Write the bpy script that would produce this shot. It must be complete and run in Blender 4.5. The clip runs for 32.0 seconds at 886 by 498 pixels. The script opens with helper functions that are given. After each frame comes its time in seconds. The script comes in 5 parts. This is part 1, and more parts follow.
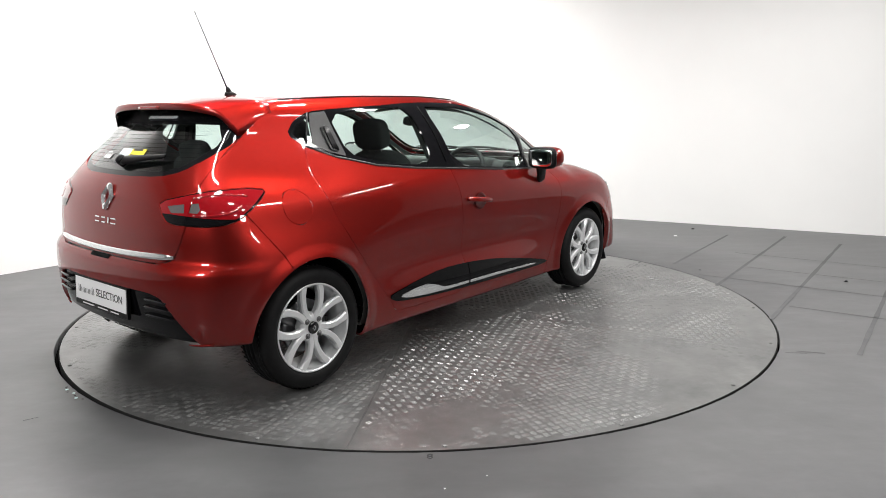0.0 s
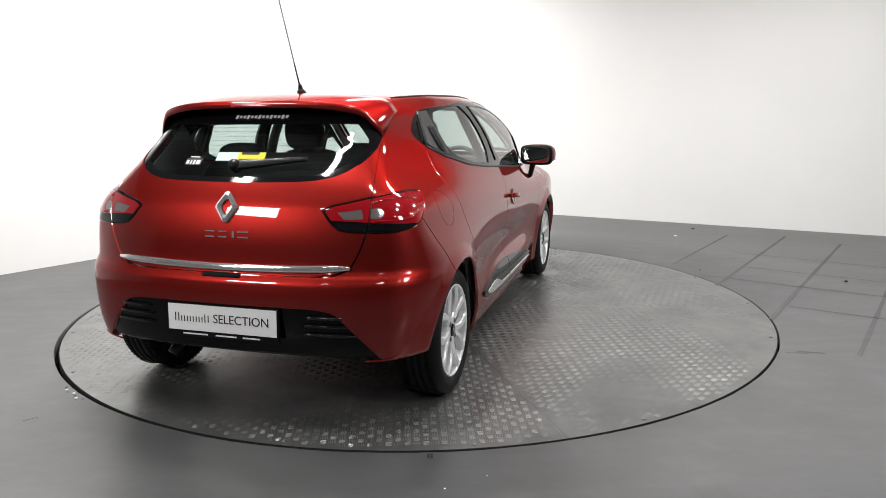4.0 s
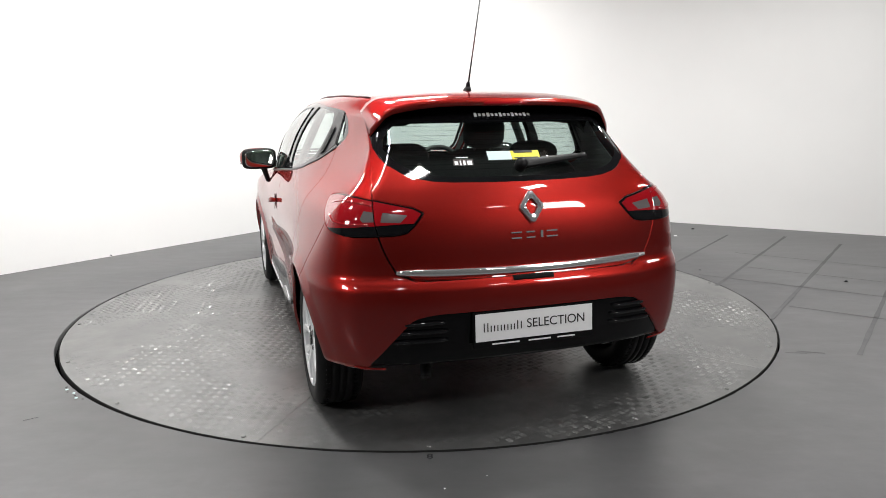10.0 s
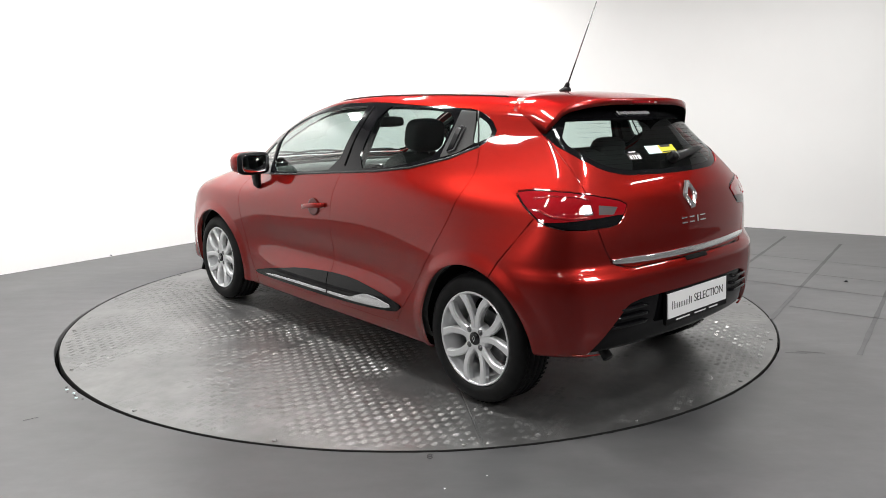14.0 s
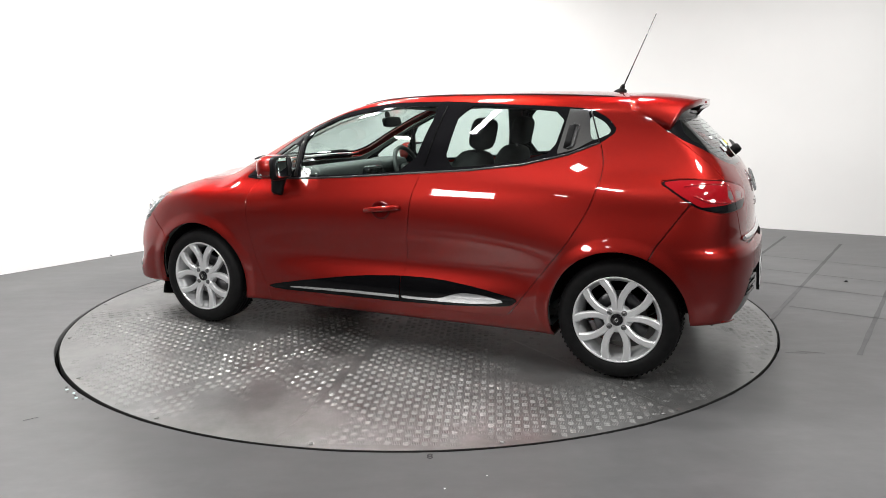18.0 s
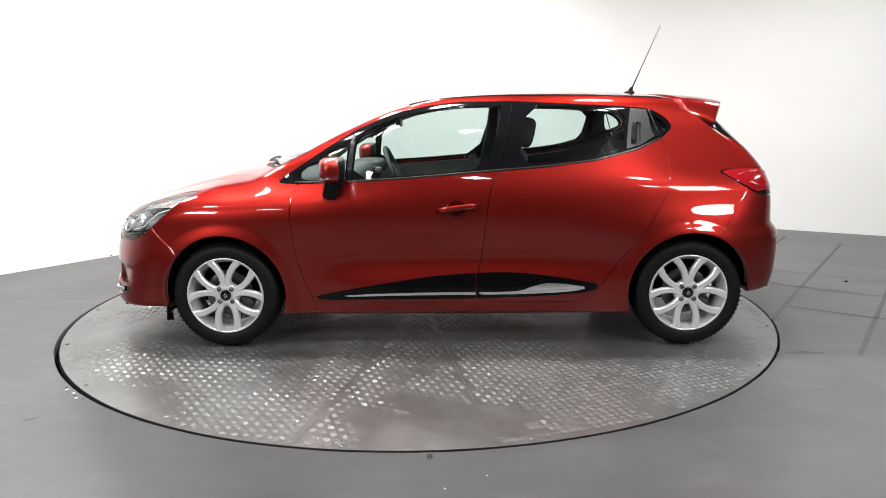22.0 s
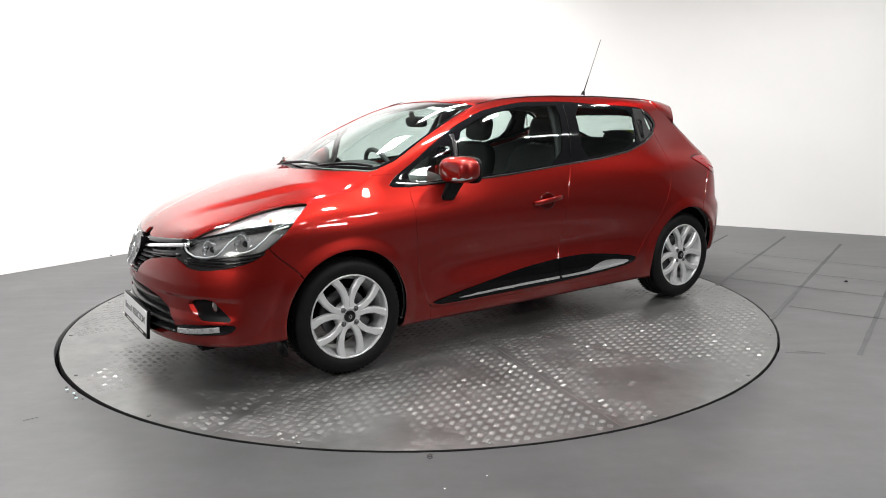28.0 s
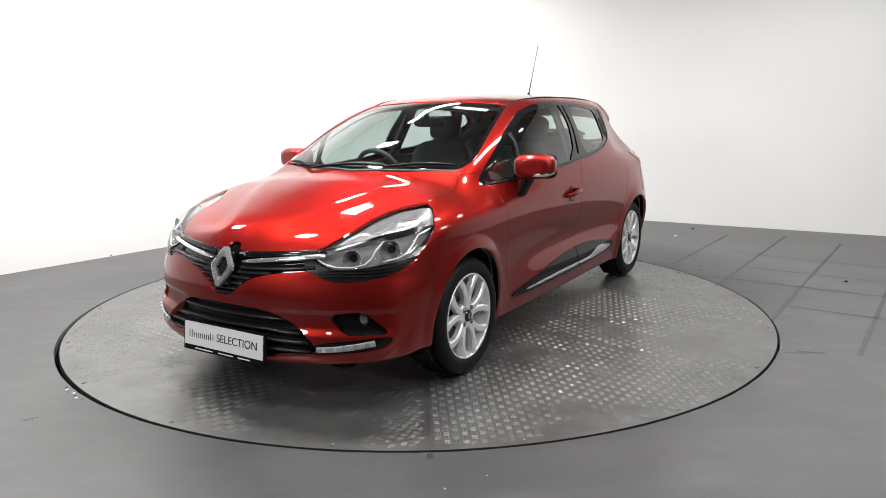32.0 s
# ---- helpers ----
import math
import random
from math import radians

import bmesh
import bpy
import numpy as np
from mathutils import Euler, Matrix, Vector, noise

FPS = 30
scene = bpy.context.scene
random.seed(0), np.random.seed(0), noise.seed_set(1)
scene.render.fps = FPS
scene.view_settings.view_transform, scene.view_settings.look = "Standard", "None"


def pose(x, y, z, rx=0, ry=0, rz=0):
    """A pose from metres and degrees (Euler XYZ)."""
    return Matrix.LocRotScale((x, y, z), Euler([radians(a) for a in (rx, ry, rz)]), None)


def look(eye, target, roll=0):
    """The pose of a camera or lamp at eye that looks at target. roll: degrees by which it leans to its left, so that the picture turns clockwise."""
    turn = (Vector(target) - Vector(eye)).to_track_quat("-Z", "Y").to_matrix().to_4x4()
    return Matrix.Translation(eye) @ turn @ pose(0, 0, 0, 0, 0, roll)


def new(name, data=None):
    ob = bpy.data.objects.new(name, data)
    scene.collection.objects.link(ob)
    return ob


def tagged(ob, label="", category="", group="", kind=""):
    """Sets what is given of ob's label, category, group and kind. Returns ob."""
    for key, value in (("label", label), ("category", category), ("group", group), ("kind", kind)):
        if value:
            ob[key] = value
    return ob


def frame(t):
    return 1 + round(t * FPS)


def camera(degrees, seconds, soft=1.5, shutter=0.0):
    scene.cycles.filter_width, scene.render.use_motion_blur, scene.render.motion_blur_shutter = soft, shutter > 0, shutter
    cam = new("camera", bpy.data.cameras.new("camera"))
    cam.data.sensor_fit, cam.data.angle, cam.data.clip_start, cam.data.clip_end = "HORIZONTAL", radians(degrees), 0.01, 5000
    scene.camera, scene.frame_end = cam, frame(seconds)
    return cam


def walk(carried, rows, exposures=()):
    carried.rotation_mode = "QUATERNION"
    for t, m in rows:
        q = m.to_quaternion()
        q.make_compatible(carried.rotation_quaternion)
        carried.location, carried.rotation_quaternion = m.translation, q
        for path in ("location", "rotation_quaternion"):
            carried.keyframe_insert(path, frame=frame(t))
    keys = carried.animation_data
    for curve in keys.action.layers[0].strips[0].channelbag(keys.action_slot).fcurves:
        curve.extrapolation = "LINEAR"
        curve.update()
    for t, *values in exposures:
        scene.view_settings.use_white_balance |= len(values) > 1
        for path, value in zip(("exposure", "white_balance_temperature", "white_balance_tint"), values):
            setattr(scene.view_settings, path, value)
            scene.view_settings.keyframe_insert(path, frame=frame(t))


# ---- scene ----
# The camera stands on a tripod before the turntable, whose axis is the world's origin.
DEGREES, EYE_Y, EYE_Z = 62.95, -4.939, 1.323
PITCH, ROLL, YAW = -10.847, -0.595, -1.693
cam = camera(DEGREES, 32.0, soft=0.8)


def view():
    p, w = radians(PITCH), radians(YAW)
    ahead = Vector((-math.sin(w) * math.cos(p), math.cos(w) * math.cos(p), math.sin(p)))
    eye = Vector((0, EYE_Y, EYE_Z))
    return look(eye, eye + ahead, ROLL)


walk(cam, [(0.0, view()), (32.0, view())],
     [(0.0, 0.10), (3.0, 0.0), (6.0, -0.18), (9.0, -0.14), (12.0, -0.06), (15.0, 0.02), (18.0, 0.08), (20.0, 0.15), (25.0, 0.14), (28.0, 0.10), (30.0, 0.04), (32.0, -0.08)])

# Turn of the disc and the car on it, degrees at seconds
TURNS = ((0.0, 48.02), (2.0, 59.48), (4.0, 71.1), (6.0, 82.85), (8.0, 94.58), (10.0, 106.35), (12.0, 118.15), (14.0, 130.01),
         (16.0, 142.1), (18.0, 154.05), (20.0, 165.77), (22.0, 177.32), (24.0, 189.03), (26.0, 200.9), (28.0, 212.71),
         (30.0, 224.6), (32.0, 236.41))
CAR_X, CAR_Y = -0.231, 0.156

# ---- light ----
world = bpy.data.worlds.new("world")
world.use_nodes = True
world.node_tree.nodes["Background"].inputs[0].default_value = (0.9, 0.95, 1.0, 1)
world.node_tree.nodes["Background"].inputs[1].default_value = 0.02
scene.world = world
scene.view_settings.exposure = 0.0


def area_lamp(name, m, length, width, watts, colour=(1.0, 0.985, 0.965)):
    lamp = bpy.data.lights.new(name, "AREA")
    lamp.shape, lamp.size, lamp.size_y, lamp.energy = "RECTANGLE", length, width, watts
    lamp.color = colour
    ob = new(name, lamp)
    ob.matrix_world = m


# rows of ceiling tubes
TUBE_Z = 3.32
# x, y, turn, length, width, watts: a few long tubes among small square lamps
# the three near y = -5 are unseen fill, added to brighten the car's near side
TUBES = ((-2.4, -2.2, 51, 0.34, 0.26, 22), (-0.85, -1.98, 46, 0.95, 0.07, 32), (2.1, -2.9, 60, 0.34, 0.22, 22), (1.8, -1.93, 51, 0.34, 0.22, 24), (0.25, -2.45, 51, 0.30, 0.22, 14),
         (-1.6, -0.35, 51, 0.34, 0.26, 84), (0.0, -0.4, 51, 0.34, 0.26, 68), (1.5, -0.3, 51, 0.34, 0.26, 46), (-0.9, 1.3, 51, 0.34, 0.26, 62), (-2.2, -4.9, 51, 0.34, 0.26, 10), (0.2, -5.0, 51, 0.34, 0.26, 10),
         (2.6, -5.0, 51, 0.34, 0.26, 10), (-2.9, 0.9, 51, 0.34, 0.26, 38), (-0.1, 3.0, 63, 1.85, 0.07, 84), (3.3, 0.9, 51, 0.34, 0.26, 40), (4.6, -0.9, 51, 1.2, 0.07, 36))
for tx, ty, tr, tl, tb, tw in TUBES:
    area_lamp("tube_light", pose(tx, ty, TUBE_Z - 0.03, 0, 0, tr), tl, tb, tw)
# two studio panels beside the camera
area_lamp("panel_light", look((3.05, -3.95, 2.62), (0.6, -0.6, 0.6)), 0.85, 0.66, 58)
area_lamp("panel_light", look((-3.0, -3.9, 2.25), (-0.5, -0.6, 0.6)), 0.80, 0.55, 52)

# ---- materials ----
def material(name, colour, rough=0.5, metal=0.0, **more):
    m = bpy.data.materials.new(name)
    m.use_nodes = True
    b = m.node_tree.nodes["Principled BSDF"]
    b.inputs["Base Color"].default_value = (*colour, 1)
    b.inputs["Roughness"].default_value = rough
    b.inputs["Metallic"].default_value = metal
    for key, value in more.items():
        b.inputs[key.replace("_", " ")].default_value = value
    return m


def node(m, kind, **values):
    n = m.node_tree.nodes.new(kind)
    for key, value in values.items():
        n.inputs[key.replace("_", " ")].default_value = value
    return n


def link(m, a, out, b, inp):
    m.node_tree.links.new(a.outputs[out], b.inputs[inp])


def ramp(m, fac_node, fac_out, stops):
    r = m.node_tree.nodes.new("ShaderNodeValToRGB")
    while len(r.color_ramp.elements) < len(stops):
        r.color_ramp.elements.new(0.5)
    for e, (p, c) in zip(r.color_ramp.elements, stops):
        e.position, e.color = p, (c if len(c) == 4 else (*c, 1))
    link(m, fac_node, fac_out, r, "Fac")
    return r




def noisy(m, scale, detail, lo, hi, socket="Base Color", seed_space="Object", bump=0.0, bump_scale=None):
    """Gives a socket of m two-scale noise between two values or colours, and a fine relief."""
    t = m.node_tree
    b = t.nodes["Principled BSDF"]
    co = t.nodes.new("ShaderNodeTexCoord")
    n = node(m, "ShaderNodeTexNoise", Scale=scale, Detail=detail, Roughness=0.6)
    link(m, co, seed_space, n, "Vector")
    r = ramp(m, n, "Fac", ((0.3, lo if isinstance(lo, tuple) else (lo,) * 3), (0.7, hi if isinstance(hi, tuple) else (hi,) * 3)))
    link(m, r, "Color", b, socket)
    if bump:
        n2 = node(m, "ShaderNodeTexNoise", Scale=bump_scale or scale * 8, Detail=4.0)
        link(m, co, seed_space, n2, "Vector")
        bp = node(m, "ShaderNodeBump", Strength=bump, Distance=0.002)
        link(m, n2, "Fac", bp, "Height")
        link(m, bp, "Normal", b, "Normal")
    return m


def car_paint(name, colour, deep):
    m = material(name, colour, 0.42, 0.88, Specular_IOR_Level=0.1, Specular_Tint=(0.6, 0.22, 0.18, 1), Coat_Weight=1.0, Coat_Roughness=0.02, Coat_IOR=1.52)
    t = m.node_tree
    b = t.nodes["Principled BSDF"]
    co = t.nodes.new("ShaderNodeTexCoord")
    v = node(m, "ShaderNodeTexVoronoi", Scale=900.0)
    link(m, co, "Object", v, "Vector")
    r = ramp(m, v, "Distance", ((0.0, colour), (0.9, deep)))
    link(m, r, "Color", b, "Base Color")
    n = node(m, "ShaderNodeTexNoise", Scale=380.0, Detail=2.0)
    link(m, co, "Object", n, "Vector")
    bp = node(m, "ShaderNodeBump", Strength=0.05, Distance=0.001)
    link(m, n, "Fac", bp, "Height")
    link(m, bp, "Normal", b, "Normal")
    return m


RED = car_paint("red_metallic_paint", (0.365, 0.022, 0.0165), (0.17, 0.0078, 0.0064))


def pane(name, tint, gloss_least=0.05, slant=0.85):
    """Thin glass: clear with a tint, mirror-like at a slant."""
    m = bpy.data.materials.new(name)
    m.use_nodes = True
    m.node_tree.nodes.clear()
    out_node = node(m, "ShaderNodeOutputMaterial")
    clear = node(m, "ShaderNodeBsdfTransparent", Color=(*tint, 1))
    gloss = node(m, "ShaderNodeBsdfGlossy", Color=(1, 1, 1, 1), Roughness=0.015)
    lw = node(m, "ShaderNodeLayerWeight", Blend=0.5)
    power = m.node_tree.nodes.new("ShaderNodeMath")
    power.operation = "POWER"
    power.inputs[1].default_value = 4.0
    link(m, lw, "Facing", power, 0)
    fres = m.node_tree.nodes.new("ShaderNodeMath")
    fres.operation = "MULTIPLY_ADD"
    fres.inputs[1].default_value, fres.inputs[2].default_value = slant, gloss_least
    link(m, power, 0, fres, 0)
    mix = m.node_tree.nodes.new("ShaderNodeMixShader")
    link(m, fres, 0, mix, 0)
    link(m, clear, 0, mix, 1)
    link(m, gloss, 0, mix, 2)
    link(m, mix, 0, out_node, 0)
    return m


GLASS = pane("tinted_glass", (0.78, 0.87, 0.84), 0.085)
CLEAR = pane("clear_lens", (0.93, 0.94, 0.95), 0.03, 0.4)
BLACK = material("black_plastic", (0.004, 0.004, 0.0045), 0.4, Specular_IOR_Level=0.14)
GLOSS = material("gloss_black", (0.006, 0.006, 0.007), 0.06)
MOULD = material("moulding_black", (0.003, 0.003, 0.0035), 0.08, Specular_IOR_Level=0.22)
DARK = material("dark_lining", (0.008, 0.008, 0.008), 0.9, Specular_IOR_Level=0.1)
TRIM = material("grey_cabin_lining", (0.20, 0.20, 0.195), 0.85)
RUBBER = noisy(material("tyre_rubber", (0.014, 0.014, 0.015), 0.6, Specular_IOR_Level=0.2), 30.0, 4.0, (0.003, 0.003, 0.0033), (0.0065, 0.0065, 0.007), bump=0.1, bump_scale=150)
SILVER = material("silver_alloy", (0.72, 0.73, 0.74), 0.30, 0.45)
CHROME = material("chrome", (0.90, 0.91, 0.92), 0.09, 0.85)
FLOOR = noisy(material("grey_floor_paint", (0.13, 0.13, 0.135), 0.38), 1.1, 6.0, (0.070, 0.071, 0.0735), (0.098, 0.098, 0.1005), bump=0.06, bump_scale=30)


def mottle(m, scale, lo, hi, stretch=(1, 1, 1)):
    """Stains: multiplies the base colour of m by soft noise at another scale."""
    b = m.node_tree.nodes["Principled BSDF"]
    was = b.inputs["Base Color"].links[0].from_socket
    co = m.node_tree.nodes.new("ShaderNodeTexCoord")
    turn = node(m, "ShaderNodeMapping", Scale=stretch, Rotation=(0, 0, radians(51)))
    link(m, co, "Object", turn, "Vector")
    n = node(m, "ShaderNodeTexNoise", Scale=scale, Detail=5.0, Roughness=0.65)
    link(m, turn, "Vector", n, "Vector")
    r = ramp(m, n, "Fac", ((0.35, (lo,) * 3), (0.68, (hi,) * 3)))
    mix = m.node_tree.nodes.new("ShaderNodeVectorMath")
    mix.operation = "MULTIPLY"
    m.node_tree.links.new(was, mix.inputs[0])
    link(m, r, "Color", mix, 1)
    link(m, mix, 0, b, "Base Color")
    return m


mottle(FLOOR, 2.6, 0.86, 1.08, (1, 3.5, 1))
mottle(FLOOR, 14.0, 0.94, 1.04)
JOINT = noisy(material("floor_joint", (0.09, 0.09, 0.09), 0.6), 9.0, 4.0, (0.060, 0.061, 0.063), (0.088, 0.088, 0.091))
STEEL = noisy(material("tread_plate_steel", (0.22, 0.225, 0.23), 0.34, 0.72), 3.0, 8.0, (0.15, 0.152, 0.152), (0.235, 0.235, 0.232), bump=0.06, bump_scale=60)
BARS = noisy(material("worn_tread_bars", (0.4, 0.4, 0.4), 0.54, 0.6), 5.0, 8.0, (0.14, 0.142, 0.142), (0.225, 0.224, 0.220))
mottle(STEEL, 11.0, 0.86, 1.08)
WALL = noisy(material("white_wall_paint", (0.82, 0.82, 0.81), 0.7), 0.6, 5.0, (0.80, 0.80, 0.795), (0.84, 0.84, 0.832), bump=0.04, bump_scale=14)
SHADE = noisy(material("dark_studio_wall", (0.10, 0.10, 0.10), 0.8), 0.8, 5.0, (0.085, 0.085, 0.087), (0.12, 0.12, 0.122))


# darker copy of RED: the shade behind the door handle, put into the colour
RED_SHADED = car_paint("shaded_red_paint", (0.12, 0.003, 0.003), (0.08, 0.002, 0.002))
SATIN = material("satin_black", (0.012, 0.012, 0.013), 0.3, Specular_IOR_Level=0.35)
PANEL_GREY = noisy(material("satin_grey_plastic", (0.016, 0.016, 0.0165), 0.36), 90.0, 3.0, (0.014, 0.014, 0.0145), (0.020, 0.020, 0.0205))
BOWL = material("lamp_bowl_grey", (0.012, 0.0125, 0.013), 0.15)
RIBBED = material("ribbed_reflector", (0.48, 0.49, 0.50), 0.2, 0.75)
WHITE = material("white_light_guide", (0.66, 0.67, 0.68), 0.2)
AMBER = material("amber_plastic", (0.6, 0.18, 0.02), 0.3)
RED_LENS = material("red_lens", (0.27, 0.006, 0.010), 0.05, 0.0, Coat_Weight=1.0)
SMOKE = material("clear_segment", (0.24, 0.22, 0.22), 0.12, 0.55, Coat_Weight=1.0)
FROST = material("frosted_lens", (0.40, 0.41, 0.42), 0.15, 0.3, Coat_Weight=1.0)
PLATE = material("white_plate_plastic", (0.80, 0.80, 0.81), 0.35)
INK = material("black_print", (0.02, 0.02, 0.022), 0.5)
PALE = material("pale_blue_print", (0.62, 0.78, 0.78), 0.4)
YELLOW = material("yellow_print", (0.75, 0.66, 0.02), 0.4)
MIRROR = material("mirror_silver", (0.9, 0.9, 0.9), 0.01, 1.0)
CLOTH = noisy(material("grey_seat_cloth", (0.035, 0.035, 0.038), 0.9), 120.0, 3.0, (0.030, 0.0305, 0.031), (0.055, 0.056, 0.057), bump=0.3, bump_scale=300)
CABIN = material("cabin_plastic", (0.040, 0.041, 0.041), 0.6)

# upright ribs of the indicator reflector
rib_co = RIBBED.node_tree.nodes.new("ShaderNodeTexCoord")
rib_wave = node(RIBBED, "ShaderNodeTexWave", Scale=34.0, Distortion=0.6)
link(RIBBED, rib_co, "Object", rib_wave, "Vector")
rib_bump = node(RIBBED, "ShaderNodeBump", Strength=0.55, Distance=0.004)
link(RIBBED, rib_wave, "Fac", rib_bump, "Height")
link(RIBBED, rib_bump, "Normal", RIBBED.node_tree.nodes["Principled BSDF"], "Normal")
# ---- room ----
def mesh_ob(name, bm, mat, parent=None, label="", smooth=True):
    me = bpy.data.meshes.new(name)
    bm.to_mesh(me)
    bm.free()
    for f in me.polygons:
        f.use_smooth = smooth
    for m in (mat if isinstance(mat, (list, tuple)) else [mat]):
        me.materials.append(m)
    ob = new(name, me)
    if parent:
        ob.parent = parent
    if label:
        tagged(ob, label)
    return ob


def part(name, bm, mat, parent, label="", smooth=True):
    return mesh_ob(name, bm, mat, parent, label, smooth)


def box(bm, x0, x1, y0, y1, z0, z1, m=None):
    r = bmesh.ops.create_cube(bm, size=1)
    bmesh.ops.scale(bm, vec=(x1 - x0, y1 - y0, z1 - z0), verts=r["verts"])
    bmesh.ops.translate(bm, vec=((x0 + x1) / 2, (y0 + y1) / 2, (z0 + z1) / 2), verts=r["verts"])
    if m:
        bmesh.ops.transform(bm, matrix=m, verts=r["verts"])
    return r["verts"]


RADIUS, HEIGHT = 2.283, 3.6
CORNER = (-0.13, 5.28)
LEFT, RIGHT = (-0.634, -0.773), (0.854, -0.521)
# floor with the round pit of the turntable
bm = bmesh.new()
ring = []
for r, z in ((RADIUS + 0.002, -0.05), (RADIUS + 0.002, -0.003), (RADIUS + 0.005, 0.0), (3.2, 0.0), (14.0, 0.0)):
    row = []
    for a in np.linspace(0, 2 * math.pi, 384, endpoint=False):
        u = Vector((math.cos(a), math.sin(a), 0))
        # wider gap on one side, and chipped edges
        chip = (0.016 * max(0, math.cos(a - math.radians(198))) ** 6 + 0.004 * max(0, noise.noise(u * 9)) + 0.003 * max(0, noise.noise(u * 40))) if r < 3 else 0
        row.append(bm.verts.new(u * (r + chip) + Vector((0, 0, z))))
    ring.append(row)
for a, b in zip(ring, ring[1:]):
    for i in range(384):
        bm.faces.new((a[i], a[(i + 1) % 384], b[(i + 1) % 384], b[i]))
tagged(mesh_ob("floor", bm, FLOOR), "grey painted concrete floor with faint joints and scuffs", kind="structure")


def wall(name, a, b, label, mat=WALL):
    """An upright wall 0.2 m thick from a to b, its inner face on the line."""
    bm = bmesh.new()
    ax, ay, bx, by = *a, *b
    n = math.hypot(bx - ax, by - ay)
    m = pose(ax, ay, 0, 0, 0, math.degrees(math.atan2(by - ay, bx - ax)))
    box(bm, -0.2, n + 0.2, 0, 0.2, -0.3, HEIGHT, m)
    tagged(mesh_ob(name, bm, mat, smooth=False), label, kind="structure")


def out(d, k, p=CORNER):
    return (p[0] + d[0] * k, p[1] + d[1] * k)


P1, P2 = out(LEFT, 13.0), out(RIGHT, 11.0)
wall("wall_left", P1, CORNER, "plain white painted studio wall")
wall("wall_right", CORNER, P2, "plain white painted studio wall")
P3 = (P2[0] + LEFT[0] * 13.0, P2[1] + LEFT[1] * 13.0)
wall("wall_side", P2, P3, "dark grey studio wall behind the camera", SHADE)
wall("wall_rear", P3, P1, "dark grey studio wall behind the camera", SHADE)
bm = bmesh.new()
box(bm, -14, 14, -14, 9, HEIGHT, HEIGHT + 0.2)
tagged(mesh_ob("ceiling", bm, SHADE, smooth=False), "dark grey studio ceiling", kind="structure")

# rounded inner corner of the two white walls
bm = bmesh.new()
mid = Vector((LEFT[0] + RIGHT[0], LEFT[1] + RIGHT[1], 0)).normalized() * 0.003
cols = []
for k in range(33):
    s1 = k / 32
    q = Vector((*out(LEFT, 1.8), 0)) * (1 - s1) ** 2 + Vector((*CORNER, 0)) * 2 * s1 * (1 - s1) + Vector((*out(RIGHT, 1.8), 0)) * s1 ** 2 + mid
    cols.append([bm.verts.new((q.x, q.y, z)) for z in (-0.02, HEIGHT)])
for a, b in zip(cols, cols[1:]):
    bm.faces.new((a[0], b[0], b[1], a[1]))
tagged(mesh_ob("wall_corner", bm, WALL), "rounded white corner between the studio walls", kind="structure")

# tube fittings on the ceiling
def fitting(x, y, turn, half, wide):
    m = pose(x, y, 0, 0, 0, turn)
    top = new("ceiling_light")
    tagged(top, "long white fluorescent ceiling light" if half > 0.3 else "unseen small square white ceiling light", "ceiling light", "ceiling lights")
    bm = bmesh.new()
    box(bm, -half - 0.03, half + 0.03, -wide - 0.015, wide + 0.015, TUBE_Z, TUBE_Z + 0.05, m)
    part("casing", bm, WALL, top, smooth=False)
    for e in (-0.8 * half, 0.8 * half):
        bm = bmesh.new()
        box(bm, e - 0.01, e + 0.01, -0.01, 0.01, TUBE_Z + 0.05, HEIGHT, m)
        part("hanger", bm, WALL, top, smooth=False)


# the added fill lamps get a fitting like the others
for tx, ty, tr, tl, tb, tw in TUBES:
    fitting(tx, ty, tr, tl / 2, tb / 2)

# the turntable: six wedge plates of five-bar tread
disc = new("turntable")
tagged(disc, "large round steel turntable of worn tread plate", "turntable")
EDGE = RADIUS - 0.010
SEAMS = (-146, -80, -20, 34, 79, 100, 146, 214)
CELL = 0.038


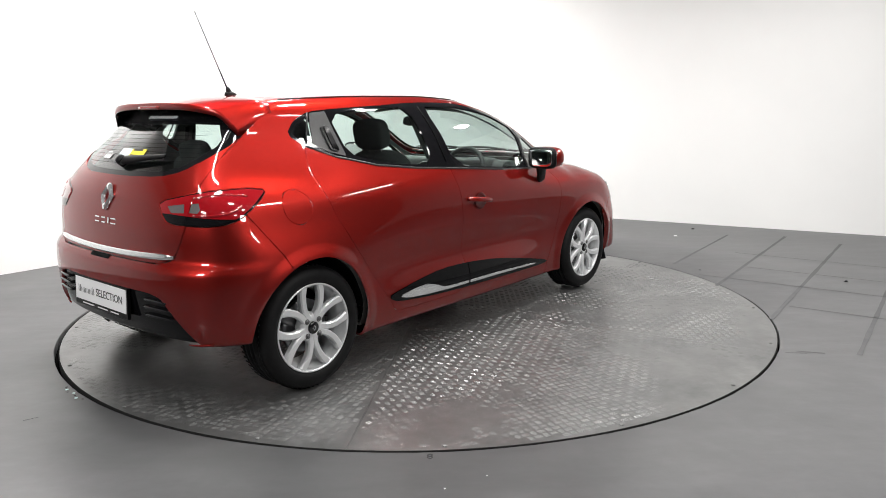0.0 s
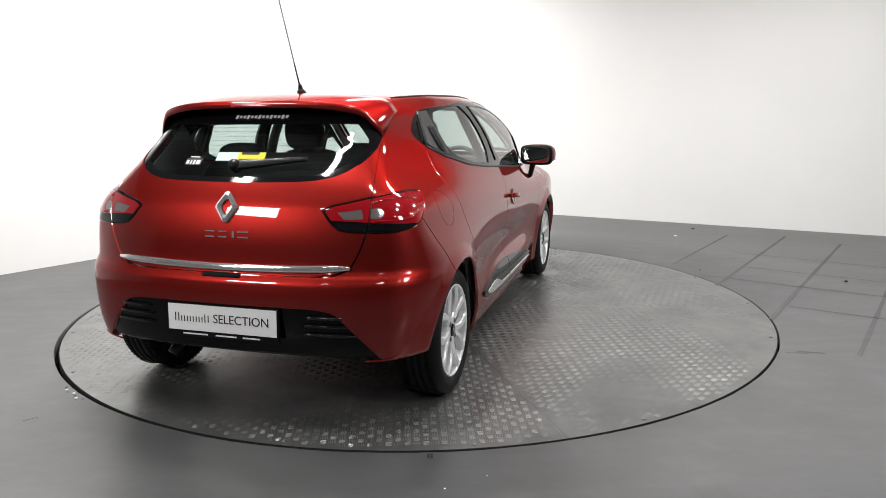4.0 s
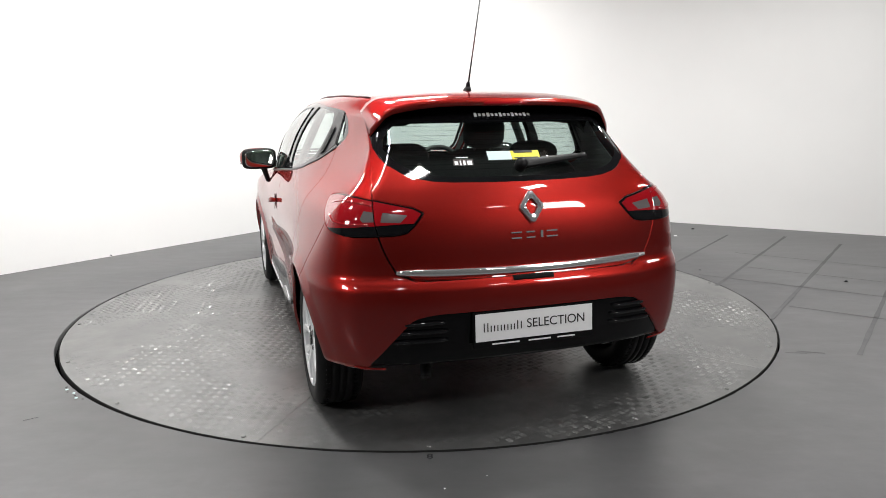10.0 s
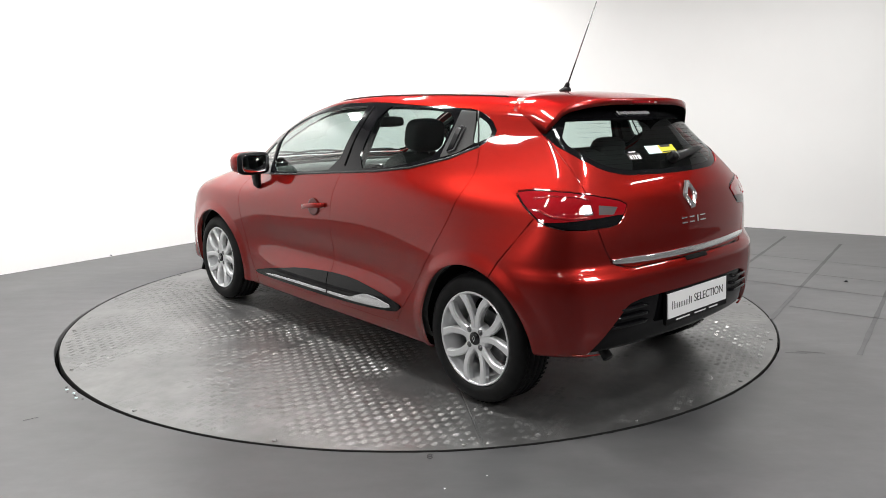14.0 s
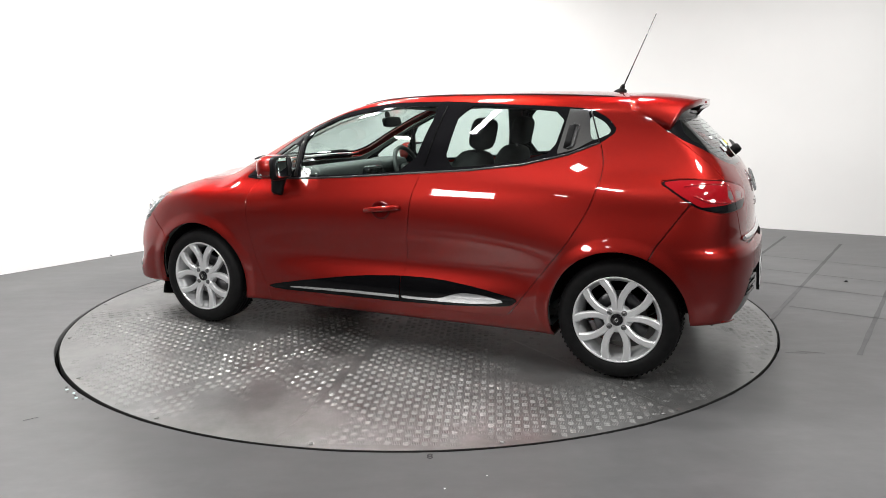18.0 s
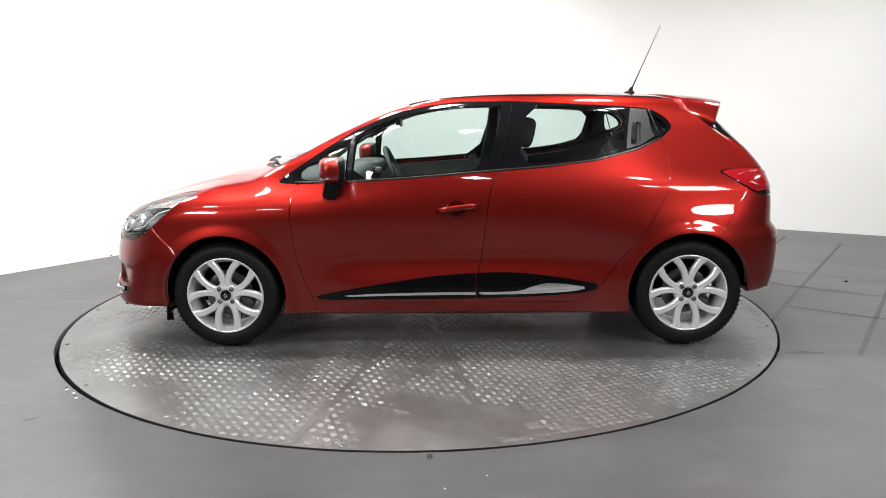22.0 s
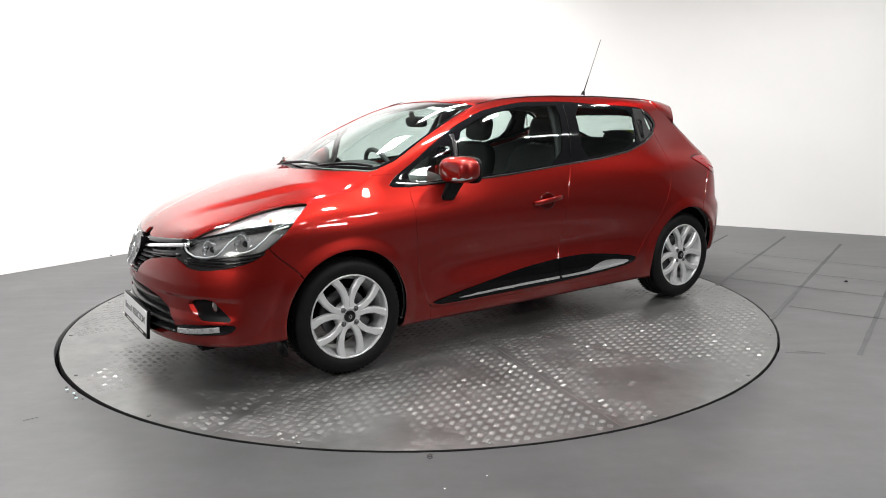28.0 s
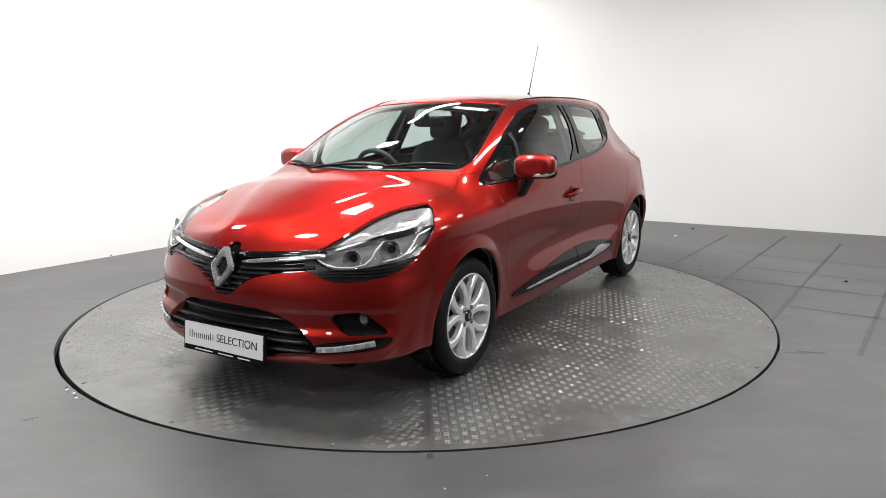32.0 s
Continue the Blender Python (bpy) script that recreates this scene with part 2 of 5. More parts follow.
def wedge(a0, a1):
    g = 0.0016
    bm = bmesh.new()
    mid = math.radians((a0 + a1) / 2)
    arc = [math.radians(a0 + (a1 - a0) * k / 40) for k in range(41)]
    off = Vector((math.cos(mid), math.sin(mid), 0)) * g
    rim = [Vector((EDGE * math.cos(a), EDGE * math.sin(a), 0)) + off for a in arc]
    rim = [p * (EDGE / p.length) for p in rim]
    top = [bm.verts.new(p) for p in [off] + rim]
    low = [bm.verts.new(p + Vector((0, 0, -0.05))) for p in [off] + rim]
    bm.faces.new(top)
    for i in range(len(top)):
        j = (i + 1) % len(top)
        bm.faces.new((top[i], low[i], low[j], top[j]))
    plate_ob = part("tread_plate", bm, STEEL, disc, smooth=False)
    # raised bars, in squares turned by turns
    n = int(EDGE / CELL) + 1
    rng = np.random.default_rng(int(a0) + 500)
    vs, fs = [], []
    looks = []
    lean = math.radians(35) if a0 == 34 else (math.radians(20) if 70 < a0 < 150 else mid)
    c, s = math.cos(lean), math.sin(lean)
    for i in range(-n, n + 1):
        for j in range(-n, n + 1):
            x, y = i * CELL * c - j * CELL * s, i * CELL * s + j * CELL * c
            r, a = math.hypot(x, y), math.degrees(math.atan2(y, x))
            turn = (a - math.degrees(mid) + 180) % 360 - 180
            if r > EDGE - 0.035 or abs(turn) > (a1 - a0) / 2 or r * math.sin(math.radians((a1 - a0) / 2 - abs(turn))) < 0.022:
                continue
            worn = 0.62 + 0.78 * noise.noise(Vector((x * 1.7 + 3.1, y * 1.7 - 1.4, 0.4))) + 0.35 * noise.noise(Vector((x * 6.0, y * 6.0, 2.2))) - 0.42 * (r / EDGE) ** 4
            if worn < 0.16:
                continue
            t = lean + (math.pi / 2 if (i + j) % 2 else 0)
            ux, uy = math.cos(t), math.sin(t)
            high = (0.0007 + 0.0003 * rng.random()) * min(1, (worn - 0.08) * 2.0)
            looks.append(1 if rng.random() < 0.25 + 0.5 * worn else 0)
            for k in range(5):
                o = (k - 2) * 0.0069
                bx, by, half = x - uy * o, y + ux * o, 0.0152 - 0.0008 * abs(k - 2)
                b = len(vs)
                for l, w, h in ((-half, 0, 0), (-half * 0.6, -0.0023, 0), (half * 0.6, -0.0023, 0), (half, 0, 0), (half * 0.6, 0.0023, 0), (-half * 0.6, 0.0023, 0),
                                (-half * 0.62, -0.0009, high), (half * 0.62, -0.0009, high), (half * 0.62, 0.0009, high), (-half * 0.62, 0.0009, high)):
                    vs.append((bx + ux * l - uy * w, by + uy * l + ux * w, h))
                fs += [(b + 6, b + 7, b + 8, b + 9), (b + 1, b + 2, b + 7, b + 6), (b + 4, b + 5, b + 9, b + 8), (b, b + 1, b + 6), (b, b + 6, b + 9), (b, b + 9, b + 5),
                       (b + 3, b + 7, b + 2), (b + 3, b + 8, b + 7), (b + 3, b + 4, b + 8)]
    me = bpy.data.meshes.new("tread_pattern")
    me.from_pydata(vs, [], fs)
    me.materials.append(STEEL)
    me.materials.append(BARS)
    me.polygons.foreach_set("material_index", np.repeat(looks, 45))
    ob = new("tread_pattern", me)
    ob.parent = plate_ob
    tagged(ob, "worn raised five-bar tread pattern", kind="stuff")


for a0, a1 in zip(SEAMS, SEAMS[1:]):
    wedge(a0, a1)
bm = bmesh.new()
ringv = [[bm.verts.new((r * math.cos(a), r * math.sin(a), z)) for a in np.linspace(0, 2 * math.pi, 192, endpoint=False)] for r, z in ((EDGE + 0.0005, -0.05), (EDGE + 0.0005, 0.0015), (EDGE + 0.006, 0.0005), (EDGE + 0.006, -0.05))]
for a, b in zip(ringv, ringv[1:]):
    for i in range(192):
        bm.faces.new((a[i], a[(i + 1) % 192], b[(i + 1) % 192], b[i]))
part("edge_band", bm, DARK, disc)
for a in range(-136, 224, 20):
    bm = bmesh.new()
    r = bmesh.ops.create_cone(bm, cap_ends=True, segments=16, radius1=0.011, radius2=0.008, depth=0.004)
    bmesh.ops.translate(bm, vec=((EDGE - 0.035) * math.cos(radians(a)), (EDGE - 0.035) * math.sin(radians(a)), 0.002), verts=r["verts"])
    part("deck_bolt", bm, BARS, disc)
# pit below the disc; its dark colour carries the shade of the gap
bm = bmesh.new()
r = bmesh.ops.create_cone(bm, cap_ends=True, segments=96, radius1=RADIUS + 0.02, radius2=RADIUS + 0.02, depth=0.02)
bmesh.ops.translate(bm, vec=(0, 0, -0.24), verts=r["verts"])
bmesh.ops.delete(bm, geom=[f for f in bm.faces if f.normal.z > 0.9], context="FACES_ONLY")
for v in bm.verts:
    v.co.z = -0.30 if v.co.z < -0.24 else -0.02
tagged(mesh_ob("pit_floor", bm, DARK), "bottom of the turntable pit, coloured dark for its shade", kind="structure")

# ---- the car's outer shape ----
def spline(xs, ys):
    """Smooth curve through points (monotone cubic), clamped straight beyond its ends."""
    xs, ys = np.array(xs, float), np.array(ys, float)
    h, d = np.diff(xs), np.diff(ys) / np.diff(xs)
    m = np.zeros(len(xs))
    m[0], m[-1] = d[0], d[-1]
    for i in range(1, len(xs) - 1):
        if d[i - 1] * d[i] > 0:
            a, b = 2 * h[i] + h[i - 1], h[i] + 2 * h[i - 1]
            m[i] = (a + b) / (a / d[i - 1] + b / d[i])

    def value(x):
        x = np.asarray(x, float)
        i = np.clip(np.searchsorted(xs, x) - 1, 0, len(xs) - 2)
        s = (x - xs[i]) / h[i]
        c = np.clip(s, 0, 1)
        y = (ys[i] * (1 + 2 * c) * (1 - c) ** 2 + ys[i + 1] * c * c * (3 - 2 * c)
             + h[i] * (m[i] * c * (1 - c) ** 2 + m[i + 1] * c * c * (c - 1)))
        return y + np.where(s < 0, m[0] * (x - xs[0]), 0) + np.where(s > 1, m[-1] * (x - xs[-1]), 0)
    return value


def smax(a, b, r):
    return np.maximum(a, b) + np.maximum(r - np.abs(a - b), 0) ** 2 / (4 * r)


# half widths of the side at heights, over stations along the car
STATIONS = (-2.0, -1.6, -1.3, -1.0, -0.6, -0.1, 0.4, 0.9, 1.3, 1.7, 2.2)
WIDTHS = (
    (0.10, (0.72, 0.78, 0.82, 0.79, 0.780, 0.780, 0.780, 0.785, 0.80, 0.79, 0.76)),
    (0.33, (0.765, 0.832, 0.862, 0.850, 0.848, 0.845, 0.838, 0.814, 0.848, 0.82, 0.79)),
    (0.50, (0.80, 0.860, 0.882, 0.856, 0.820, 0.806, 0.806, 0.828, 0.864, 0.84, 0.79)),
    (0.66, (0.80, 0.858, 0.882, 0.866, 0.848, 0.840, 0.840, 0.850, 0.862, 0.83, 0.78)),
    (0.82, (0.765, 0.808, 0.836, 0.847, 0.847, 0.844, 0.842, 0.840, 0.838, 0.81, 0.75)),
    (0.93, (0.72, 0.772, 0.804, 0.822, 0.825, 0.822, 0.815, 0.722, 0.700, 0.68, 0.64)),
    (1.03, (0.605, 0.658, 0.698, 0.758, 0.780, 0.788, 0.784, 0.690, 0.655, 0.63, 0.60)),
    (1.20, (0.500, 0.548, 0.604, 0.664, 0.706, 0.730, 0.718, 0.630, 0.600, 0.58, 0.55)),
    (1.36, (0.445, 0.505, 0.552, 0.590, 0.615, 0.625, 0.612, 0.560, 0.540, 0.52, 0.50)),
    (1.50, (0.36, 0.430, 0.470, 0.500, 0.520, 0.525, 0.515, 0.470, 0.450, 0.44, 0.42)),
)
ROWS = [(z, spline(STATIONS, w)) for z, w in WIDTHS]
TOP = spline((-2.0, -1.7, -1.41, -1.12, -0.7, -0.35, 0.03, 0.30, 0.62, 0.92, 1.19, 1.27, 1.43, 1.72, 1.95, 2.08, 2.2),
             (1.25, 1.335, 1.385, 1.412, 1.430, 1.433, 1.416, 1.375, 1.275, 1.146, 1.006, 0.982, 0.946, 0.864, 0.782, 0.70, 0.56))
CROWN = spline((-2, -1.2, 0.1, 0.4, 0.9, 1.15, 1.4, 2.2), (0.16, 0.11, 0.10, 0.15, 0.22, 0.19, 0.11, 0.14))
NOSE = spline((0.05, 0.2, 0.3, 0.42, 0.5, 0.62, 0.72, 0.80, 0.9), (2.05, 2.125, 2.14, 2.135, 2.135, 2.115, 2.07, 2.00, 1.85))
TAIL = spline((0.05, 0.2, 0.3, 0.42, 0.55, 0.625, 0.652, 0.672, 0.69, 0.8, 0.93, 1.0, 1.15, 1.3, 1.45),
              (1.74, 1.84, 1.888, 1.917, 1.923, 1.918, 1.905, 1.888, 1.881, 1.873, 1.844, 1.808, 1.684, 1.53, 1.38))


def raw_width(x, z):
    zs = [r[0] for r in ROWS]
    w = np.stack([r[1](x) for r in ROWS])
    i = np.clip(np.searchsorted(zs, z) - 1, 0, len(zs) - 2)
    za = np.array(zs)
    pick = lambda k: np.take_along_axis(w, np.clip(k, 0, len(zs) - 1)[None], 0)[0]
    h = za[i + 1] - za[i]
    s = np.clip((z - za[i]) / h, 0, 1)
    lo, hi = np.clip(i - 1, 0, None), np.clip(i + 2, None, len(zs) - 1)
    m0 = (pick(i + 1) - pick(i - 1)) / np.maximum(za[i + 1] - za[lo], 1e-6) * h
    m1 = (pick(i + 2) - pick(i)) / np.maximum(za[hi] - za[i], 1e-6) * h
    return (pick(i) * (1 + 2 * s) * (1 - s) ** 2 + pick(i + 1) * s * s * (3 - 2 * s) + m0 * s * (1 - s) ** 2 + m1 * s * s * (s - 1))


# the widths as a smooth sheet: control values of a cubic B-spline over length and height
SHEET_X, SHEET_Z, SHEET_DX, SHEET_DZ = -2.64, -0.14, 0.08, 0.035
SHEET = raw_width(*np.meshgrid(SHEET_X + SHEET_DX * np.arange(68), SHEET_Z + SHEET_DZ * np.arange(56), indexing="ij"))
for _ in range(2):
    SHEET[1:-1] = (SHEET[:-2] + 2 * SHEET[1:-1] + SHEET[2:]) / 4
SHEET[:, 1:-1] = (SHEET[:, :-2] + 4 * SHEET[:, 1:-1] + SHEET[:, 2:]) / 6


def half_width(x, z):
    u, v = (x - SHEET_X) / SHEET_DX, (z - SHEET_Z) / SHEET_DZ
    i, j = np.clip(np.floor(u).astype(int), 1, 65), np.clip(np.floor(v).astype(int), 1, 53)
    cubic = lambda f: ((1 - f) ** 3 / 6, (3 * f ** 3 - 6 * f * f + 4) / 6, (-3 * f ** 3 + 3 * f * f + 3 * f + 1) / 6, f ** 3 / 6)
    wu, wv = cubic(np.clip(u - i, 0, 1)), cubic(np.clip(v - j, 0, 1))
    return sum(wu[a] * wv[b] * SHEET[i + a - 1, j + b - 1] for a in range(4) for b in range(4))


BONNET_CREASE = spline((1.1, 1.25, 1.6, 1.9, 2.1), (0.54, 0.50, 0.36, 0.20, 0.13))


def body(p):
    """Signed measure of the closed car body, below zero inside."""
    x, y, z = p[..., 0], np.abs(p[..., 1]), p[..., 2]
    step = lambda v: np.clip(v, 0, 1) ** 2 * (3 - 2 * np.clip(v, 0, 1))
    # soft flares round the wheel openings
    r = np.minimum(np.hypot(x - 1.3, z - 0.305), np.hypot(x + 1.3, z - 0.305))
    side = (y - half_width(x, z) - 0.012 * (1 - step((r - 0.342) / 0.075))) / 1.08
    slope = (TOP(x + 0.02) - TOP(x - 0.02)) / 0.04
    # the bonnet's raised middle between two creases
    ridge = 0.010 * step((BONNET_CREASE(x) - y) / 0.13 + 0.5) * step((x - 1.22) / 0.2) * step((2.06 - x) / 0.2) - 0.004 * step((x - 1.22) / 0.2) * step((2.06 - x) / 0.2)
    top = (z - TOP(x) + CROWN(x) * y * y - ridge) / np.sqrt(1 + slope ** 2)
    y2 = y * y
    front = (x - NOSE(z) + (0.31 + 0.08 * np.clip((z - 0.3) / 0.3, 0, 1)) * y2 + 0.34 * y2 ** 3) / np.sqrt(1 + (0.7 * y + 2.04 * y ** 5) ** 2)
    front = front + 0.012 * step((0.468 - z) / 0.026) * step((z - 0.345) / 0.04) * step((y - 0.24) / 0.16) * step((0.80 - y) / 0.08)
    rake = np.clip((z - 0.9) / 0.3, 0, 1)
    rear = (-x - TAIL(z) + (0.12 + 0.10 * rake) * y2 + 0.32 * y2 ** 3) / np.sqrt(1 + (0.36 * y + 2.0 * y ** 5) ** 2 + 0.6 * rake)
    f = smax(side, top, 0.075)
    f = smax(f, front, 0.08)
    f = smax(f, rear, 0.075 + 0.04 * np.clip((0.85 - z) / 0.2, 0, 1))
    under = 0.18 + 0.12 * step((-x - 1.38) / 0.22) + step((x - 1.45) / 0.2) * (0.02 + 0.05 * y2)
    return smax(f, under - z, 0.03)


def slope_of(p, e=2e-3):
    g = np.stack([body(p + d) - body(p - d) for d in np.eye(3) * e], -1) / (2 * e)
    return g


def settle(p, rounds=4):
    for _ in range(rounds):
        g = slope_of(p)
        p = p - (body(p) / np.maximum((g * g).sum(-1), 0.05))[..., None] * g
    return p


def grow_skin(step=0.02):
    """Half the skin (y >= 0) as vertices and quads, by surface nets on a grid, then drawn exactly on to the body's surface."""
    xs, ys, zs = np.arange(-2.05, 2.3, step), np.arange(-1.5 * step, 0.96, step), np.arange(0.10, 1.52, step)
    p = np.stack(np.meshgrid(xs, ys, zs, indexing="ij"), -1)
    f = body(p)
    s = f < 0
    corner = [(a, b, c) for a in (0, 1) for b in (0, 1) for c in (0, 1)]
    nx, ny, nz = (n - 1 for n in s.shape)
    cut = lambda a, c: a[c[0]:c[0] + nx, c[1]:c[1] + ny, c[2]:c[2] + nz]
    count = sum(cut(s, c).astype(int) for c in corner)
    live = (count > 0) & (count < 8)
    total, n = np.zeros((nx, ny, nz, 3)), np.zeros((nx, ny, nz))
    for i, a in enumerate(corner):
        for b in corner[i + 1:]:
            if sum(abs(u - v) for u, v in zip(a, b)) == 1:
                fa, fb = cut(f, a), cut(f, b)
                hit = (fa < 0) != (fb < 0)
                k = np.where(hit, fa / np.where(hit, fa - fb, 1), 0)[..., None]
                total += np.where(hit[..., None], cut(p, a) * (1 - k) + cut(p, b) * k, 0)
                n += hit
    index = -np.ones((nx, ny, nz), int)
    index[live] = np.arange(live.sum())
    verts = total[live] / n[live][:, None]
    quads = []
    for axis in range(3):
        u, v = (axis + 1) % 3, (axis + 2) % 3
        lo = [slice(None)] * 3
        hi = [slice(None)] * 3
        lo[axis], hi[axis] = slice(0, -1), slice(1, None)
        sa, sb = s[tuple(lo)], s[tuple(hi)]
        cells = np.argwhere(sa != sb)
        ok = (cells[:, u] > 0) & (cells[:, v] > 0) & (cells[:, u] < s.shape[u] - 1) & (cells[:, v] < s.shape[v] - 1)
        cells = cells[ok]
        eu, ev = np.eye(3, dtype=int)[u], np.eye(3, dtype=int)[v]
        q = np.stack([index[tuple((cells - d).T)] for d in (0 * eu, eu, eu + ev, ev)], 1)
        flip = sa[tuple(cells.T)]
        q[~flip] = q[~flip][:, ::-1]
        quads.append(q)
    quads = np.concatenate(quads)
    quads = quads[(quads >= 0).all(1)]
    verts = settle(verts)
    tris = np.concatenate([quads[:, [0, 1, 2]], quads[:, [0, 2, 3]]])
    return verts, tris


class Patch:
    """A piece of the skin: triangles with their own vertices and the skin's normals."""
    def __init__(self, v, t):
        used, inv = np.unique(t, return_inverse=True)
        self.v, self.t = v[used], inv.reshape(-1, 3)

    def finer(self):
        """Each triangle in four, the new corners drawn on to the body."""
        t, n = self.t, len(self.v)
        e = np.sort(np.concatenate([t[:, [0, 1]], t[:, [1, 2]], t[:, [2, 0]]]), 1)
        u, inv = np.unique(e, axis=0, return_inverse=True)
        inv = inv.reshape(-1)
        mid = (self.v[u[:, 0]] + self.v[u[:, 1]]) / 2
        on = np.abs(self.v[u][:, :, 1]).max(1) < 1e-6
        mid = settle(mid, 2)
        mid[on, 1] = 0
        a, b, c = inv.reshape(3, -1) + n
        tt = np.concatenate([np.stack([t[:, 0], a, c], 1), np.stack([t[:, 1], b, a], 1), np.stack([t[:, 2], c, b], 1), np.stack([a, b, c], 1)])
        return Patch(np.concatenate([self.v, mid]), tt)

    def split(self, f):
        """The pieces where f(points) is below and above zero, cut along its zero line."""
        v, t, d = self.v, self.t, f(self.v)
        d = np.where(np.abs(d) < 1e-6, 1e-6, d)
        s = d < 0
        k = s[t].sum(1)
        inside, outside = [t[k == 3]], [t[k == 0]]
        extra, made = [], {}

        def cross(a, b):
            key = (min(a, b), max(a, b))
            if key not in made:
                w = d[a] / (d[a] - d[b])
                made[key] = len(v) + len(extra)
                extra.append(v[a] * (1 - w) + v[b] * w)
            return made[key]
        ins, outs = [], []
        for tri in t[(k == 1) | (k == 2)]:
            lone = s[tri].sum() == 1
            i = int(np.argmax(s[tri] == lone))
            a, b, c = tri[i], tri[(i + 1) % 3], tri[(i + 2) % 3]
            ab, ac = cross(a, b), cross(a, c)
            one, two = [(a, ab, ac)], [(ab, b, c), (ab, c, ac)]
            (ins if lone else outs).extend(one)
            (outs if lone else ins).extend(two)
        v2 = np.concatenate([v, np.array(extra).reshape(-1, 3)])
        join = lambda base, more: np.concatenate(base + [np.array(more, int).reshape(-1, 3)])
        return Patch(v2, join(inside, ins)), Patch(v2, join(outside, outs))


def mirrored(v):
    return v * np.array((1, -1, 1))


def skin_part(name, patch, mat, parent, label="", side=1, depth=0.0, thick=0.012, both=False):
    """A panel: the patch sunk by depth along its normals, with its rim turned inwards. side -1 mirrors it; both joins the two halves."""
    g = slope_of(patch.v)
    nrm = g / np.linalg.norm(g, axis=1)[:, None]
    v, t = patch.v - nrm * depth, patch.t
    e = np.sort(np.concatenate([t[:, [0, 1]], t[:, [1, 2]], t[:, [2, 0]]]), 1)
    order = np.concatenate([t[:, [0, 1]], t[:, [1, 2]], t[:, [2, 0]]])
    _, first, count = np.unique(e, axis=0, return_index=True, return_counts=True)
    rim = order[first[count == 1]]
    if both:
        rim = rim[~(np.abs(v[rim][:, :, 1]) < 0.002).all(1)]
    ids = np.unique(rim)
    low = -np.ones(len(v), int)
    low[ids] = len(v) + np.arange(len(ids))
    vv = np.concatenate([v, v[ids] - nrm[ids] * thick])
    nn = np.concatenate([nrm, nrm[ids]])
    walls = np.concatenate([np.stack([rim[:, 1], rim[:, 0], low[rim[:, 0]]], 1), np.stack([rim[:, 1], low[rim[:, 0]], low[rim[:, 1]]], 1)])
    tt = np.concatenate([t, walls])
    if both:
        tt = np.concatenate([tt, tt[:, ::-1] + len(vv)])
        vv, nn = np.concatenate([vv, mirrored(vv)]), np.concatenate([nn, mirrored(nn)])
    elif side < 0:
        vv, nn, tt = mirrored(vv), mirrored(nn), tt[:, ::-1]
    me = bpy.data.meshes.new(name)
    me.from_pydata(vv.tolist(), [], tt.tolist())
    me.materials.append(mat)
    me.polygons.foreach_set("use_smooth", [True] * len(me.polygons))
    me.normals_split_custom_set_from_vertices(nn.tolist())
    ob = new(name, me)
    ob.parent = parent
    if label:
        tagged(ob, label)
    return ob


# ---- outlines on the body, in side (x, z), top (x, y), front (y, z) and quarter views ----
R2 = math.sqrt(0.5)
VIEWS = {"side": lambda p: (p[:, 0], p[:, 2]), "top": lambda p: (p[:, 0], p[:, 1]), "face": lambda p: (p[:, 1], p[:, 2]),
         "rear": lambda p: ((p[:, 0] + p[:, 1]) * R2, p[:, 2]), "front": lambda p: ((p[:, 1] - p[:, 0]) * R2, p[:, 2])}
INTO = {"side": (0, -1, 0), "face": (-1, 0, 0), "top": (0, 0, -1), "rear": (R2, -R2, 0), "front": (-R2, -R2, 0)}


def rounded(points, times=2):
    """A closed outline with its corners cut round."""
    q = np.array(points, float)
    for _ in range(times):
        n = np.roll(q, -1, 0)
        q = np.stack([q * 0.8 + n * 0.2, q * 0.2 + n * 0.8], 1).reshape(-1, 2)
    return q


def region(view, points, gate=None, soft=2):
    """A measure over body points: below zero inside the outline, elsewhere the distance to it."""
    q = rounded(points, soft)
    a, b = q, np.roll(q, -1, 0)

    def f(p):
        u, v = VIEWS[view](p)
        best, inside = np.full(len(p), 9.0), np.zeros(len(p), bool)
        for (ax, ay), (bx, by) in zip(a, b):
            dx, dy = bx - ax, by - ay
            k = np.clip(((u - ax) * dx + (v - ay) * dy) / (dx * dx + dy * dy + 1e-12), 0, 1)
            best = np.minimum(best, np.hypot(u - ax - k * dx, v - ay - k * dy))
            if ay != by:
                inside ^= ((ay > v) != (by > v)) & (u < dx * (v - ay) / dy + ax)
        d = np.where(inside, -best, best)
        return d if gate is None else np.where(gate(p), d, 9.0)
    return f


def cut_out(patch, f, gap=0.0022):
    """The piece inside the outline and the rest, with a shut line between them."""
    return patch.split(lambda p: f(p) + gap)[0], patch.split(lambda p: f(p) - gap)[1]


